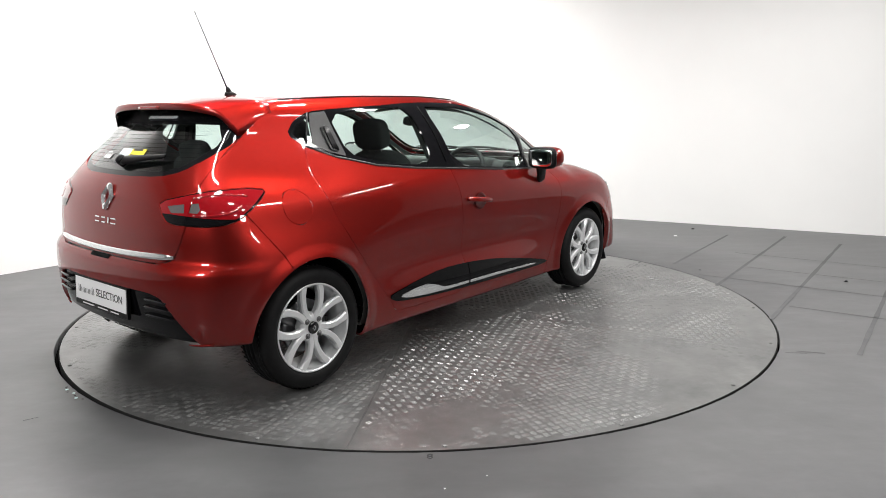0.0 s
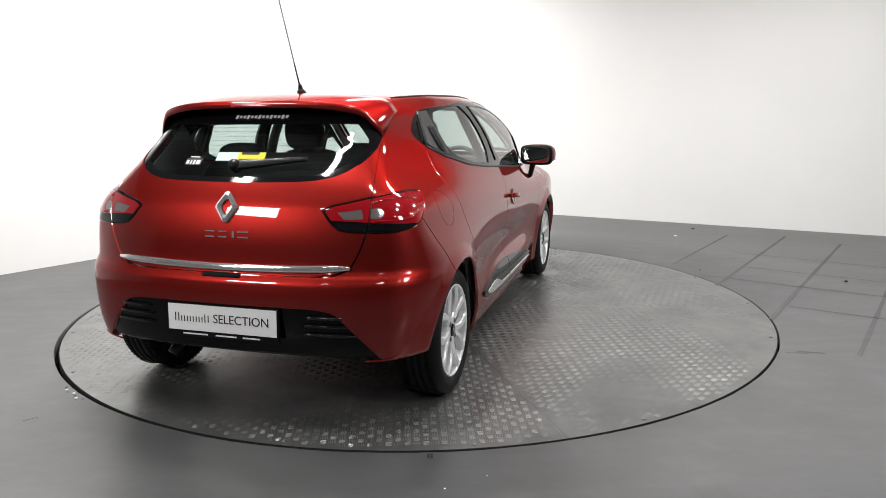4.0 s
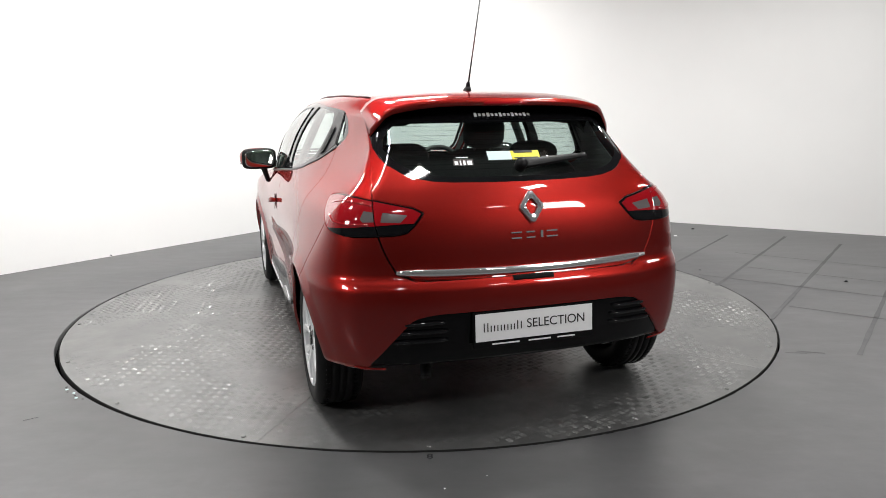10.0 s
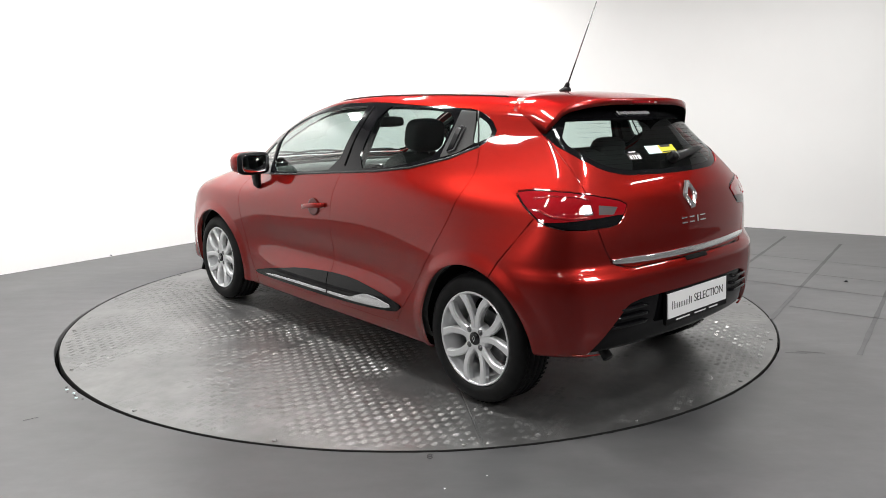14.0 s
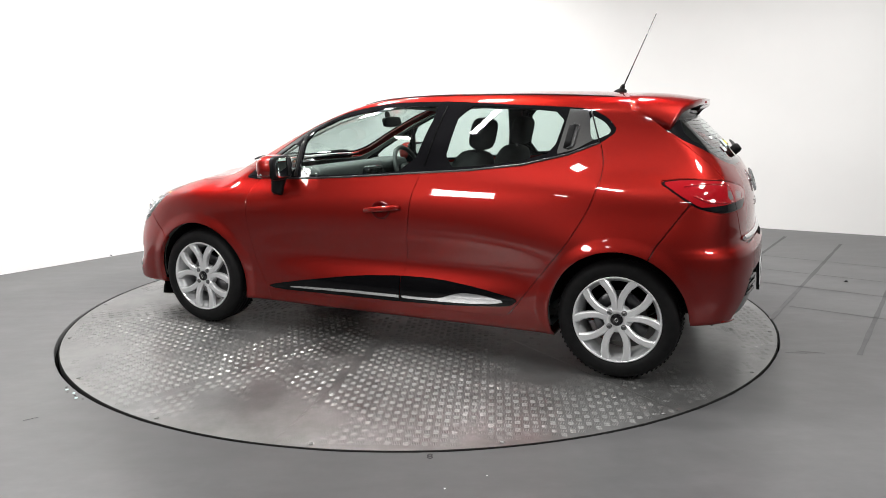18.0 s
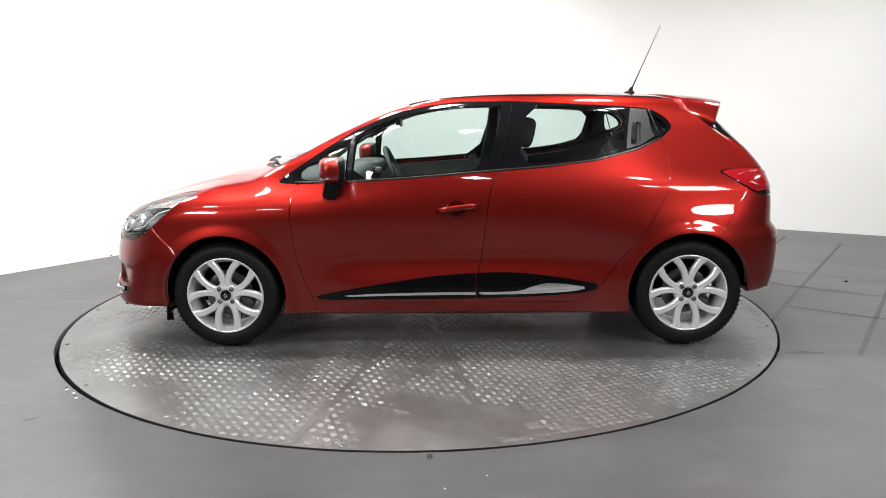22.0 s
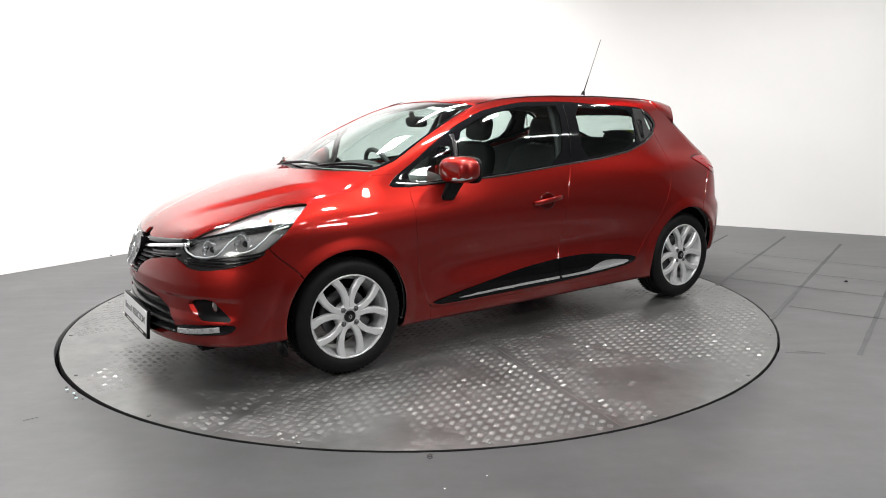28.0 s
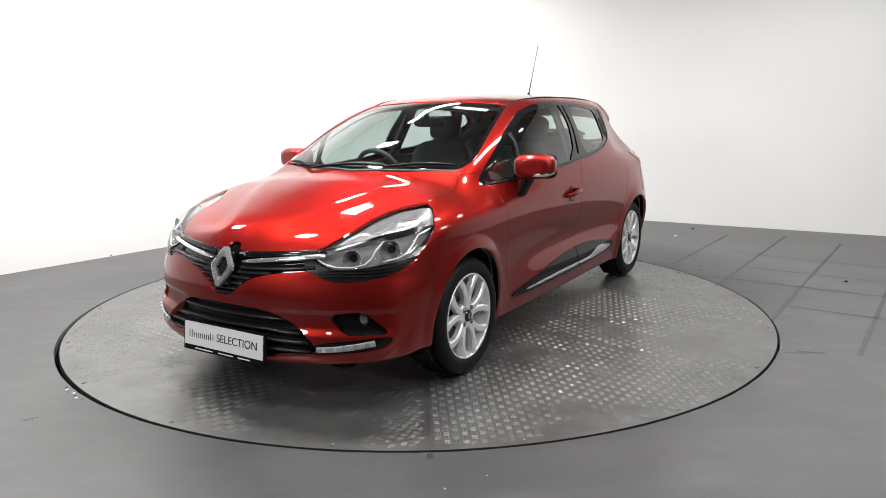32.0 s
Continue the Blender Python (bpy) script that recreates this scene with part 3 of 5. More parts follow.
def on_body_all(view, coords):
    """The points of the body behind each (u, v) of a view, or (y, z) of the tail, and the normals."""
    c = np.array(coords, float).reshape(-1, 2)
    u, v, o = c[:, 0], c[:, 1], np.zeros(len(c))
    w = np.array((1, 0, 0) if view == "tail" else INTO[view], float)
    start = {"side": (u, o + 1.2, v), "face": (o + 2.5, u, v), "top": (u, v, o + 1.8), "tail": (o - 2.2, u, v),
             "rear": (u * R2, u * R2, v), "front": (-u * R2, u * R2, v)}[view]
    start = np.stack(start, 1) - (w * {"rear": 2.2, "front": 2.6}.get(view, 0.0))
    s = np.linspace(0, 2.6, 105)
    f = body(start[:, None, :] + s[None, :, None] * w)
    k = np.argmax(f < 0, 1)
    hi = s[k]
    lo = hi - 0.026
    for _ in range(14):
        mid = (lo + hi) / 2
        deep = body(start + mid[:, None] * w) < 0
        lo, hi = np.where(deep, lo, mid), np.where(deep, mid, hi)
    p = start + hi[:, None] * w
    g = slope_of(p)
    g /= np.linalg.norm(g, axis=1)[:, None]
    return [Vector(q) for q in p], [Vector(q) for q in g]


def on_body(view, u, v):
    p, n = on_body_all(view, [(u, v)])
    return p[0], n[0]


def on_tail(y, z):
    return on_body("tail", y, z)


WINDOWS = region("side", ((1.000, 0.927), (0.873, 0.921), (0.584, 0.936), (0.216, 0.960), (-0.147, 0.985), (-0.507, 1.009), (-0.786, 1.041),
                          (-1.014, 1.094), (-1.160, 1.152), (-1.236, 1.212), (-1.185, 1.276), (-1.092, 1.322), (-0.913, 1.336), (-0.629, 1.350),
                          (-0.345, 1.368), (-0.173, 1.368), (-0.016, 1.366), (0.169, 1.344), (0.333, 1.311), (0.540, 1.225), (0.672, 1.148),
                          (0.838, 1.042), (0.950, 0.972)), lambda p: p[:, 1] > 0.4, 1)
FRONT_PANE = region("side", ((0.570, 0.955), (0.540, 1.192), (0.339, 1.284), (0.169, 1.321), (-0.016, 1.343), (-0.180, 1.347), (-0.282, 1.347), (-0.172, 1.003), (0.216, 0.972)), lambda p: p[:, 1] > 0.4, 1)
CORNER_PANE = region("side", ((0.862, 0.938), (0.868, 0.998), (0.590, 1.168), (0.610, 0.952)), lambda p: p[:, 1] > 0.4, 1)
REAR_PANE = region("side", ((-0.352, 1.022), (-0.409, 1.348), (-0.70, 1.338), (-0.976, 1.306), (-0.935, 1.110), (-0.786, 1.066), (-0.618, 1.040)), lambda p: p[:, 1] > 0.4, 1)
HANDLE_PANEL = region("side", ((-0.990, 1.322), (-1.082, 1.314), (-1.124, 1.168), (-1.04, 1.122), (-0.952, 1.098)), lambda p: p[:, 1] > 0.4, 0)
QUARTER_PANE = region("side", ((-1.090, 1.298), (-1.170, 1.258), (-1.210, 1.205), (-1.130, 1.165), (-1.108, 1.180)), lambda p: p[:, 1] > 0.4, 1)
BONNET = region("top", ((2.02, -0.2), (2.025, 0.032), (2.064, 0.050), (2.040, 0.25), (1.985, 0.43), (1.93, 0.50), (1.81, 0.552), (1.727, 0.598), (1.594, 0.642),
                        (1.45, 0.682), (1.33, 0.692), (1.22, 0.685), (1.12, 0.662), (1.045, 0.634), (1.045, 0.60), (1.165, 0.328), (1.225, 0.0), (1.225, -0.2)),
                lambda p: p[:, 2] > 0.66, 1)
SCREEN = region("top", ((1.185, -0.2), (1.185, 0.0), (1.128, 0.32), (1.035, 0.590), (0.990, 0.628), (0.90, 0.643), (0.62, 0.596), (0.385, 0.545), (0.275, 0.515), (0.262, 0.45), (0.285, 0.25), (0.292, 0.0), (0.292, -0.2)),
                lambda p: p[:, 2] > 0.9, 1)
COWL = region("top", ((1.230, -0.2), (1.230, 0.0), (1.170, 0.328), (1.050, 0.600), (1.00, 0.630), (0.95, 0.60), (1.1, 0.0), (1.1, -0.2)), lambda p: p[:, 2] > 0.9, 1)
ROOF = region("top", ((0.262, -0.2), (0.258, 0.30), (0.235, 0.505), (0.05, 0.538), (-0.4, 0.545), (-0.9, 0.525), (-1.205, 0.495), (-1.225, -0.2)), lambda p: p[:, 2] > 1.2, 1)
TAILGATE = region("rear", ((-0.40, 1.50), (-0.505, 1.352), (-0.588, 1.262), (-0.676, 1.160), (-0.755, 1.05), (-0.800, 0.965), (-0.828, 0.87), (-0.872, 0.754), (-0.905, 0.695),
                           (-0.975, 0.667), (-1.15, 0.665), (-1.7, 0.668), (-1.7, 1.5)), lambda p: p[:, 0] < -1.22, 1)
REAR_PANE_GATE = region("rear", ((-0.655, 1.31), (-0.700, 1.165), (-0.780, 1.113), (-0.880, 1.062), (-0.990, 1.037), (-1.208, 1.031), (-1.6, 1.034), (-1.6, 1.335), (-0.66, 1.335)),
                        lambda p: p[:, 0] < -1.3, 1)
FIN = region("rear", ((-0.515, 1.345), (-0.585, 1.280), (-0.634, 1.212), (-0.685, 1.165), (-0.80, 1.10), (-1.6, 1.10), (-1.6, 1.345)), lambda p: p[:, 0] < -1.25, 0)
TAIL_LAMP = region("rear", ((-0.505, 0.978), (-0.604, 0.992), (-0.763, 0.987), (-0.985, 0.938), (-0.960, 0.88), (-0.930, 0.842), (-0.77, 0.836), (-0.68, 0.842),
                            (-0.605, 0.860), (-0.545, 0.915)), lambda p: p[:, 0] < -1.0, 1)
REAR_BUMPER = region("rear", ((-1.7, 0.664), (-0.975, 0.663), (-0.905, 0.690), (-0.872, 0.752), (-0.832, 0.85), (-0.58, 0.88), (-0.435, 0.690), (-0.38, 0.6), (-0.38, 0.05), (-1.7, 0.05)),
                     lambda p: p[:, 0] < -1.2, 0)
REAR_INSERT = region("rear", ((-1.7, 0.535), (-1.175, 0.533), (-1.05, 0.532), (-0.980, 0.516), (-0.942, 0.469), (-0.900, 0.420), (-0.865, 0.379), (-0.814, 0.327), (-0.78, 0.295), (-0.78, 0.10), (-1.7, 0.10)),
                     lambda p: p[:, 0] < -1.2, 1)
HEADLAMP = region("front", ((-1.112, 0.690), (-1.03, 0.738), (-0.918, 0.788), (-0.798, 0.834), (-0.680, 0.866), (-0.540, 0.884), (-0.520, 0.872), (-0.528, 0.842), (-0.547, 0.782), (-0.605, 0.714),
                            (-0.650, 0.680), (-0.715, 0.666), (-0.825, 0.655), (-0.930, 0.638), (-1.01, 0.638), (-1.068, 0.660)), lambda p: p[:, 0] > 1.2, 1)
LAMP_TRIM = region("front", ((-1.15, 0.70), (-1.14, 0.635), (-1.105, 0.622), (-1.04, 0.590), (-0.94, 0.588), (-0.815, 0.603), (-0.705, 0.632), (-0.630, 0.676), (-0.7, 0.75), (-1.0, 0.72)),
                   lambda p: p[:, 0] > 1.2, 1)
GRILLE = region("face", ((-0.2, 0.748), (0.032, 0.748), (0.052, 0.72), (0.25, 0.73), (0.44, 0.75), (0.56, 0.72), (0.54, 0.632), (0.45, 0.636), (0.27, 0.614), (0.17, 0.588), (0.10, 0.545), (0.055, 0.505),
                         (0.02, 0.492), (-0.2, 0.492)), lambda p: p[:, 0] > 1.7, 1)
LOW_GRILLE = region("face", ((-0.2, 0.458), (0.187, 0.456), (0.30, 0.436), (0.405, 0.38), (0.490, 0.305), (0.475, 0.262), (0.24, 0.238), (-0.2, 0.235)), lambda p: p[:, 0] > 1.7, 1)
FOG_RECESS = region("front", ((-1.055, 0.440), (-0.905, 0.459), (-0.845, 0.408), (-0.782, 0.358), (-0.90, 0.356), (-0.985, 0.356)), lambda p: p[:, 0] > 1.2, 1)
DAY_LAMP = region("front", ((-1.15, 0.268), (-1.118, 0.318), (-0.830, 0.344), (-0.765, 0.338), (-0.800, 0.300), (-0.90, 0.284), (-1.10, 0.262)), lambda p: p[:, 0] > 1.2, 1)
FRONT_BUMPER = region("front", ((-1.8, 0.80), (-1.0, 0.80), (-0.63, 0.70), (-0.607, 0.668), (-0.508, 0.569), (-0.46, 0.5), (-0.46, 0.05), (-1.8, 0.05)), lambda p: p[:, 0] > 1.3, 0)
FRONT_DOOR = region("side", ((0.5, 1.15), (0.867, 0.96), (0.872, 0.925), (0.905, 0.867), (0.912, 0.756), (0.901, 0.612), (0.876, 0.448), (0.834, 0.342), (0.80, 0.262), (0.70, 0.256),
                             (-0.116, 0.258), (-0.123, 0.42), (-0.140, 0.464), (-0.169, 0.697), (-0.188, 0.865), (-0.235, 0.987), (-0.27, 1.15)), lambda p: p[:, 1] > 0.4, 1)
REAR_DOOR = region("side", ((-0.27, 1.15), (-0.235, 0.987), (-0.188, 0.865), (-0.169, 0.697), (-0.140, 0.464), (-0.123, 0.42), (-0.116, 0.258), (-0.70, 0.258), (-0.745, 0.27),
                            (-0.795, 0.337), (-0.861, 0.426), (-0.951, 0.543), (-1.053, 0.672), (-1.145, 0.834), (-1.186, 0.966), (-1.188, 1.057), (-1.160, 1.16), (-1.1, 1.25)),
                   lambda p: p[:, 1] > 0.4, 1)
WING = region("side", ((0.93, 0.99), (0.872, 0.925), (0.905, 0.867), (0.912, 0.756), (0.901, 0.612), (0.876, 0.448), (0.834, 0.342), (0.80, 0.262), (0.79, 0.05), (2.4, 0.05), (2.4, 0.96), (1.10, 0.985)),
              lambda p: p[:, 1] > 0.3, 1)
MOULDING = region("side", ((0.815, 0.289), (0.519, 0.348), (0.169, 0.404), (-0.117, 0.425), (-0.344, 0.427), (-0.570, 0.402), (-0.780, 0.366), (-0.800, 0.352), (-0.754, 0.321), (-0.487, 0.297),
                           (-0.116, 0.284), (0.347, 0.281), (0.728, 0.274)), lambda p: p[:, 1] > 0.4, 1)
FRONT_CHROME = region("side", ((0.70, 0.291), (0.55, 0.298), (0.2, 0.306), (-0.112, 0.308), (-0.112, 0.322), (0.2, 0.320), (0.55, 0.309)), lambda p: p[:, 1] > 0.4, 0)
REAR_CHROME = region("side", ((-0.122, 0.308), (-0.35, 0.310), (-0.52, 0.316), (-0.66, 0.326), (-0.745, 0.346), (-0.60, 0.366), (-0.50, 0.369), (-0.43, 0.352), (-0.36, 0.327), (-0.25, 0.322), (-0.122, 0.322)),
                     lambda p: p[:, 1] > 0.4, 1)
FUEL_FLAP = region("side", [(-1.347 + 0.079 * math.cos(a), 0.888 + 0.079 * math.sin(a)) for a in np.linspace(0, 6.283, 24, endpoint=False)], lambda p: p[:, 1] > 0.4, 0)
AXLES = (1.3, -1.3)


def arch(x0, r=0.341):
    return lambda p: np.where(p[:, 1] > 0.45, np.hypot(p[:, 0] - x0, (p[:, 2] - 0.305) * 0.985) - r, 1.0)


# ---- the car ----
car = new("hatchback_car")
tagged(car, "metallic dark red five-door hatchback standing on the turntable", "car")
COARSE = Patch(*grow_skin()).split(lambda p: -p[:, 1])[0]
COARSE.v[np.abs(COARSE.v[:, 1]) < 1e-5, 1] = 0
rest = COARSE.finer()
for ax in AXLES:
    rest = rest.split(arch(ax))[1]
lining = COARSE
for ax in AXLES:
    lining = lining.split(arch(ax, 0.354))[1]
for f in (WINDOWS, REAR_PANE_GATE, SCREEN):
    lining = lining.split(lambda p: f(p) - 0.010)[1]

windows, rest = cut_out(rest, WINDOWS, 0.001)
front_pane, windows = cut_out(windows, FRONT_PANE, 0.0)
corner_pane, windows = cut_out(windows, CORNER_PANE, 0.0)
rear_pane, windows = cut_out(windows, REAR_PANE, 0.0)
quarter_pane, windows = cut_out(windows, QUARTER_PANE, 0.0)
handle_panel, windows = cut_out(windows, HANDLE_PANEL, 0.0)
mouldings = rest.split(MOULDING)[0]
front_chrome, rear_chrome = rest.split(FRONT_CHROME)[0], rest.split(REAR_CHROME)[0]
headlamp, rest = cut_out(rest, HEADLAMP)
headlamp = headlamp.finer()
bonnet, rest = cut_out(rest, BONNET)
screen, rest = cut_out(rest, SCREEN, 0.001)
screen, screen_frit = screen.split(lambda p: SCREEN(p) + 0.022)
cowl, rest = cut_out(rest, COWL, 0.001)
roof, rest = cut_out(rest, ROOF, 0.002)
tail_lamp, rest = cut_out(rest, TAIL_LAMP, 0.002)
tail_lamp, tail_edge = tail_lamp.finer().split(lambda p: TAIL_LAMP(p) + 0.008)
inner_lamp, outer_lamp = cut_out(tail_lamp, TAILGATE, 0.002)
gate, rest = cut_out(rest, TAILGATE)
gate_pane, gate = cut_out(gate, REAR_PANE_GATE, 0.001)
gate_pane, gate_frit = gate_pane.split(lambda p: REAR_PANE_GATE(p) + 0.022 + 0.05 * np.clip((p[:, 2] - 1.20) / 0.08, 0, 1))
fin, gate = cut_out(gate, FIN, 0.001)
rear_bumper, rest = cut_out(rest, REAR_BUMPER)
rear_insert, rear_bumper = cut_out(rear_bumper, REAR_INSERT, 0.001)
trim, rest = cut_out(rest, LAMP_TRIM, 0.001)
grille, rest = cut_out(rest, GRILLE, 0.001)
low_grille, rest = cut_out(rest, LOW_GRILLE, 0.001)
fog_recess, rest = cut_out(rest, FOG_RECESS, 0.001)
day_lamp, rest = cut_out(rest, DAY_LAMP, 0.001)
front_bumper, rest = cut_out(rest, FRONT_BUMPER)
front_door, rest = cut_out(rest, FRONT_DOOR)
rear_door, rest = cut_out(rest, REAR_DOOR)
wing, rest = cut_out(rest, WING)
flap, rest_right = cut_out(rest, FUEL_FLAP, 0.0018)

skin_part("cabin_lining", lining, TRIM, car, depth=0.048, thick=0.004, both=True)
skin_part("bonnet", bonnet, RED, car, both=True)
windscreen = skin_part("windscreen", screen, GLASS, car, depth=0.004, thick=0.003, both=True)
skin_part("black_border", screen_frit, GLOSS, windscreen, "black printed border of the windscreen", depth=0.004, thick=0.003, both=True)
skin_part("scuttle_panel", cowl, BLACK, car, "matt black plastic scuttle below the windscreen", depth=0.014, both=True)
skin_part("roof", roof, RED, car, both=True)
tailgate = skin_part("tailgate", gate, RED, car, both=True)
rear_glass = skin_part("rear_window", gate_pane, GLASS, tailgate, depth=0.004, thick=0.003, both=True)
skin_part("black_border", gate_frit, GLOSS, rear_glass, "black printed border of the rear window", depth=0.004, thick=0.003, both=True)
bumper_r = skin_part("rear_bumper", rear_bumper, RED, car, thick=0.02, both=True)
insert_r = skin_part("bumper_insert", rear_insert, MOULD, bumper_r, "glossy black plastic lower bumper insert", depth=0.014, both=True)
bumper_f = skin_part("front_bumper", front_bumper, RED, car, thick=0.03, both=True)
upper_grille = skin_part("upper_grille", grille, GLOSS, car, "gloss black upper grille with horizontal slats", depth=0.022, both=True)
lower_grille = skin_part("lower_grille", low_grille, BLACK, bumper_f, "black lower air intake with horizontal slats", depth=0.038, both=True)
for side in (1, -1):
    right = side < 0
    door = skin_part("front_door", front_door, RED, car, side=side)
    frame_part = skin_part("window_frame", windows, GLOSS, car, "gloss black side window surround and pillars", side=side, depth=0.002)
    skin_part("front_pane", front_pane, GLASS, frame_part, side=side, depth=0.008, thick=0.003)
    skin_part("corner_pane", corner_pane, GLASS, frame_part, side=side, depth=0.008, thick=0.003)
    skin_part("rear_pane", rear_pane, GLASS, frame_part, side=side, depth=0.008, thick=0.003)
    skin_part("quarter_pane", quarter_pane, GLASS, frame_part, side=side, depth=0.008, thick=0.003)
    skin_part("handle_panel", handle_panel, PANEL_GREY, frame_part, "satin grey plastic panel round the rear door handle", side=side, depth=0.001)
    door_r = skin_part("rear_door", rear_door, RED, car, side=side)
    for d, ch, lo, hi in ((door, front_chrome, -0.112, 2.0), (door_r, rear_chrome, -2.0, -0.120)):
        strip = mouldings.split(lambda p: lo - p[:, 0])[0].split(lambda p: p[:, 0] - hi)[0]
        skin_part("side_moulding", strip, MOULD, d, "gloss black lower door moulding", side=side, depth=-0.010, thick=0.012)
        skin_part("chrome_strip", ch, CHROME, d, "thin chrome strip on the door moulding", side=side, depth=-0.015, thick=0.006)
    skin_part("front_wing", wing, RED, car, side=side)
    body_side = skin_part("body_side", rest_right if right else rest, RED, car, side=side)
    if right:
        skin_part("fuel_flap", flap, RED, body_side, side=side)
    skin_part("tail_lamp_edge", tail_edge, GLOSS, car, "gloss black edge round the tail lamp", side=side, depth=0.001)
    skin_part("spoiler_fin", fin, GLOSS, tailgate, "gloss black fin beside the rear window", side=side, depth=0.001)
    skin_part("lamp_trim", trim, SATIN, car, "black ridged trim below the headlamp", side=side, depth=0.012)
    fog = skin_part("fog_lamp_recess", fog_recess, BLACK, bumper_f, "matt black recess of the fog lamp", side=side, depth=0.026)
    skin_part("day_lamp_surround", day_lamp, GLOSS, bumper_f, side=side, depth=0.012)


# ---- shapes ----
def lathe(bm, profile, m, steps=64, closed=False):
    """Turns a profile of (radius, height) about the z axis of m."""
    rings = []
    for r, h in profile:
        rings.append([bm.verts.new(m @ Vector((r * math.cos(a), r * math.sin(a), h))) for a in np.linspace(0, 2 * math.pi, steps, endpoint=False)])
    for a, b in zip(rings, rings[1:] + (rings[:1] if closed else [])):
        for i in range(steps):
            bm.faces.new((a[i], a[(i + 1) % steps], b[(i + 1) % steps], b[i]))
    return rings


def cap(bm, ring):
    bm.faces.new(ring)


def blob(bm, size, m, e=0.5, e2=None, nu=28, nv=16):
    """A rounded box: a superellipsoid of half sizes size; a smaller e is more box-like."""
    e2 = e2 or e
    sp = lambda c, k: math.copysign(abs(c) ** k, c)
    rings = []
    for j in range(1, nv):
        v = -math.pi / 2 + math.pi * j / nv
        rings.append([bm.verts.new(m @ Vector((size[0] * sp(math.cos(v), e) * sp(math.cos(u), e2), size[1] * sp(math.cos(v), e) * sp(math.sin(u), e2), size[2] * sp(math.sin(v), e))))
                      for u in np.linspace(0, 2 * math.pi, nu, endpoint=False)])
    lo, hi = bm.verts.new(m @ Vector((0, 0, -size[2]))), bm.verts.new(m @ Vector((0, 0, size[2])))
    for a, b in zip(rings, rings[1:]):
        for i in range(nu):
            bm.faces.new((a[i], a[(i + 1) % nu], b[(i + 1) % nu], b[i]))
    for i in range(nu):
        bm.faces.new((lo, rings[0][(i + 1) % nu], rings[0][i]))
        bm.faces.new((hi, rings[-1][i], rings[-1][(i + 1) % nu]))


def sweep(bm, points, width, height, up=None, taper=None, sides=8, power=0.6):
    """A bar of rounded section along points; up gives the direction of its height at each point."""
    pts = [Vector(p) for p in points]
    rings = []
    for i, p in enumerate(pts):
        d = (pts[min(i + 1, len(pts) - 1)] - pts[max(i - 1, 0)]).normalized()
        n = Vector(up[i]) if up and isinstance(up[0], (tuple, list, Vector)) else Vector(up or (0, 0, 1))
        n = (n - d * n.dot(d)).normalized()
        w = d.cross(n)
        k = taper[i] if taper else 1
        sp = lambda c: math.copysign(abs(c) ** power, c)
        rings.append([bm.verts.new(p + w * (width / 2 * k * sp(math.cos(a))) + n * (height / 2 * k * sp(math.sin(a)))) for a in [2 * math.pi * (j + 0.5) / sides for j in range(sides)]])
    for a, b in zip(rings, rings[1:]):
        for j in range(sides):
            bm.faces.new((a[j], a[(j + 1) % sides], b[(j + 1) % sides], b[j]))
    bm.faces.new(rings[0][::-1])
    bm.faces.new(rings[-1])


def tidy(bm):
    bmesh.ops.recalc_face_normals(bm, faces=bm.faces)
    return bm


def facing(p, n, up=(0, 0, 1)):
    """A pose at p whose z axis is n and whose y axis leans to up."""
    n = Vector(n).normalized()
    y = (Vector(up) - n * Vector(up).dot(n)).normalized()
    x = y.cross(n)
    return Matrix(((x.x, y.x, n.x, p[0]), (x.y, y.y, n.y, p[1]), (x.z, y.z, n.z, p[2]), (0, 0, 0, 1)))


def flat_text(name, text, size, m, mat, parent, label="", spread=1.0, lift=0.0006):
    curve = bpy.data.curves.new(name, "FONT")
    curve.body, curve.size, curve.align_x, curve.align_y, curve.extrude, curve.space_character = text, size, "CENTER", "CENTER", lift, spread
    tmp = new("text_shape", curve)
    me = bpy.data.meshes.new_from_object(tmp.evaluated_get(bpy.context.evaluated_depsgraph_get()))
    bpy.data.objects.remove(tmp)
    me.transform(m)
    me.materials.clear()
    me.materials.append(mat)
    ob = new(name, me)
    ob.parent = parent
    return tagged(ob, label) if label else ob


def rail(view, coords, lift=0.0, steps=0):
    """Points and normals along an outline on the body, lifted off it."""
    q = list(coords)
    if steps:
        out_q = []
        for (a, b), (c, d) in zip(q, q[1:]):
            out_q += [(a + (c - a) * k / steps, b + (d - b) * k / steps) for k in range(steps)]
        q = out_q + [q[-1]]
    p, n = on_body_all(view, q)
    return [a + b * lift for a, b in zip(p, n)], n


def flipped(pts, side):
    return [Vector((p[0], p[1] * side, p[2])) for p in pts]


# ---- wheels ----
WHEEL_Z, FACE = 0.303, 0.838


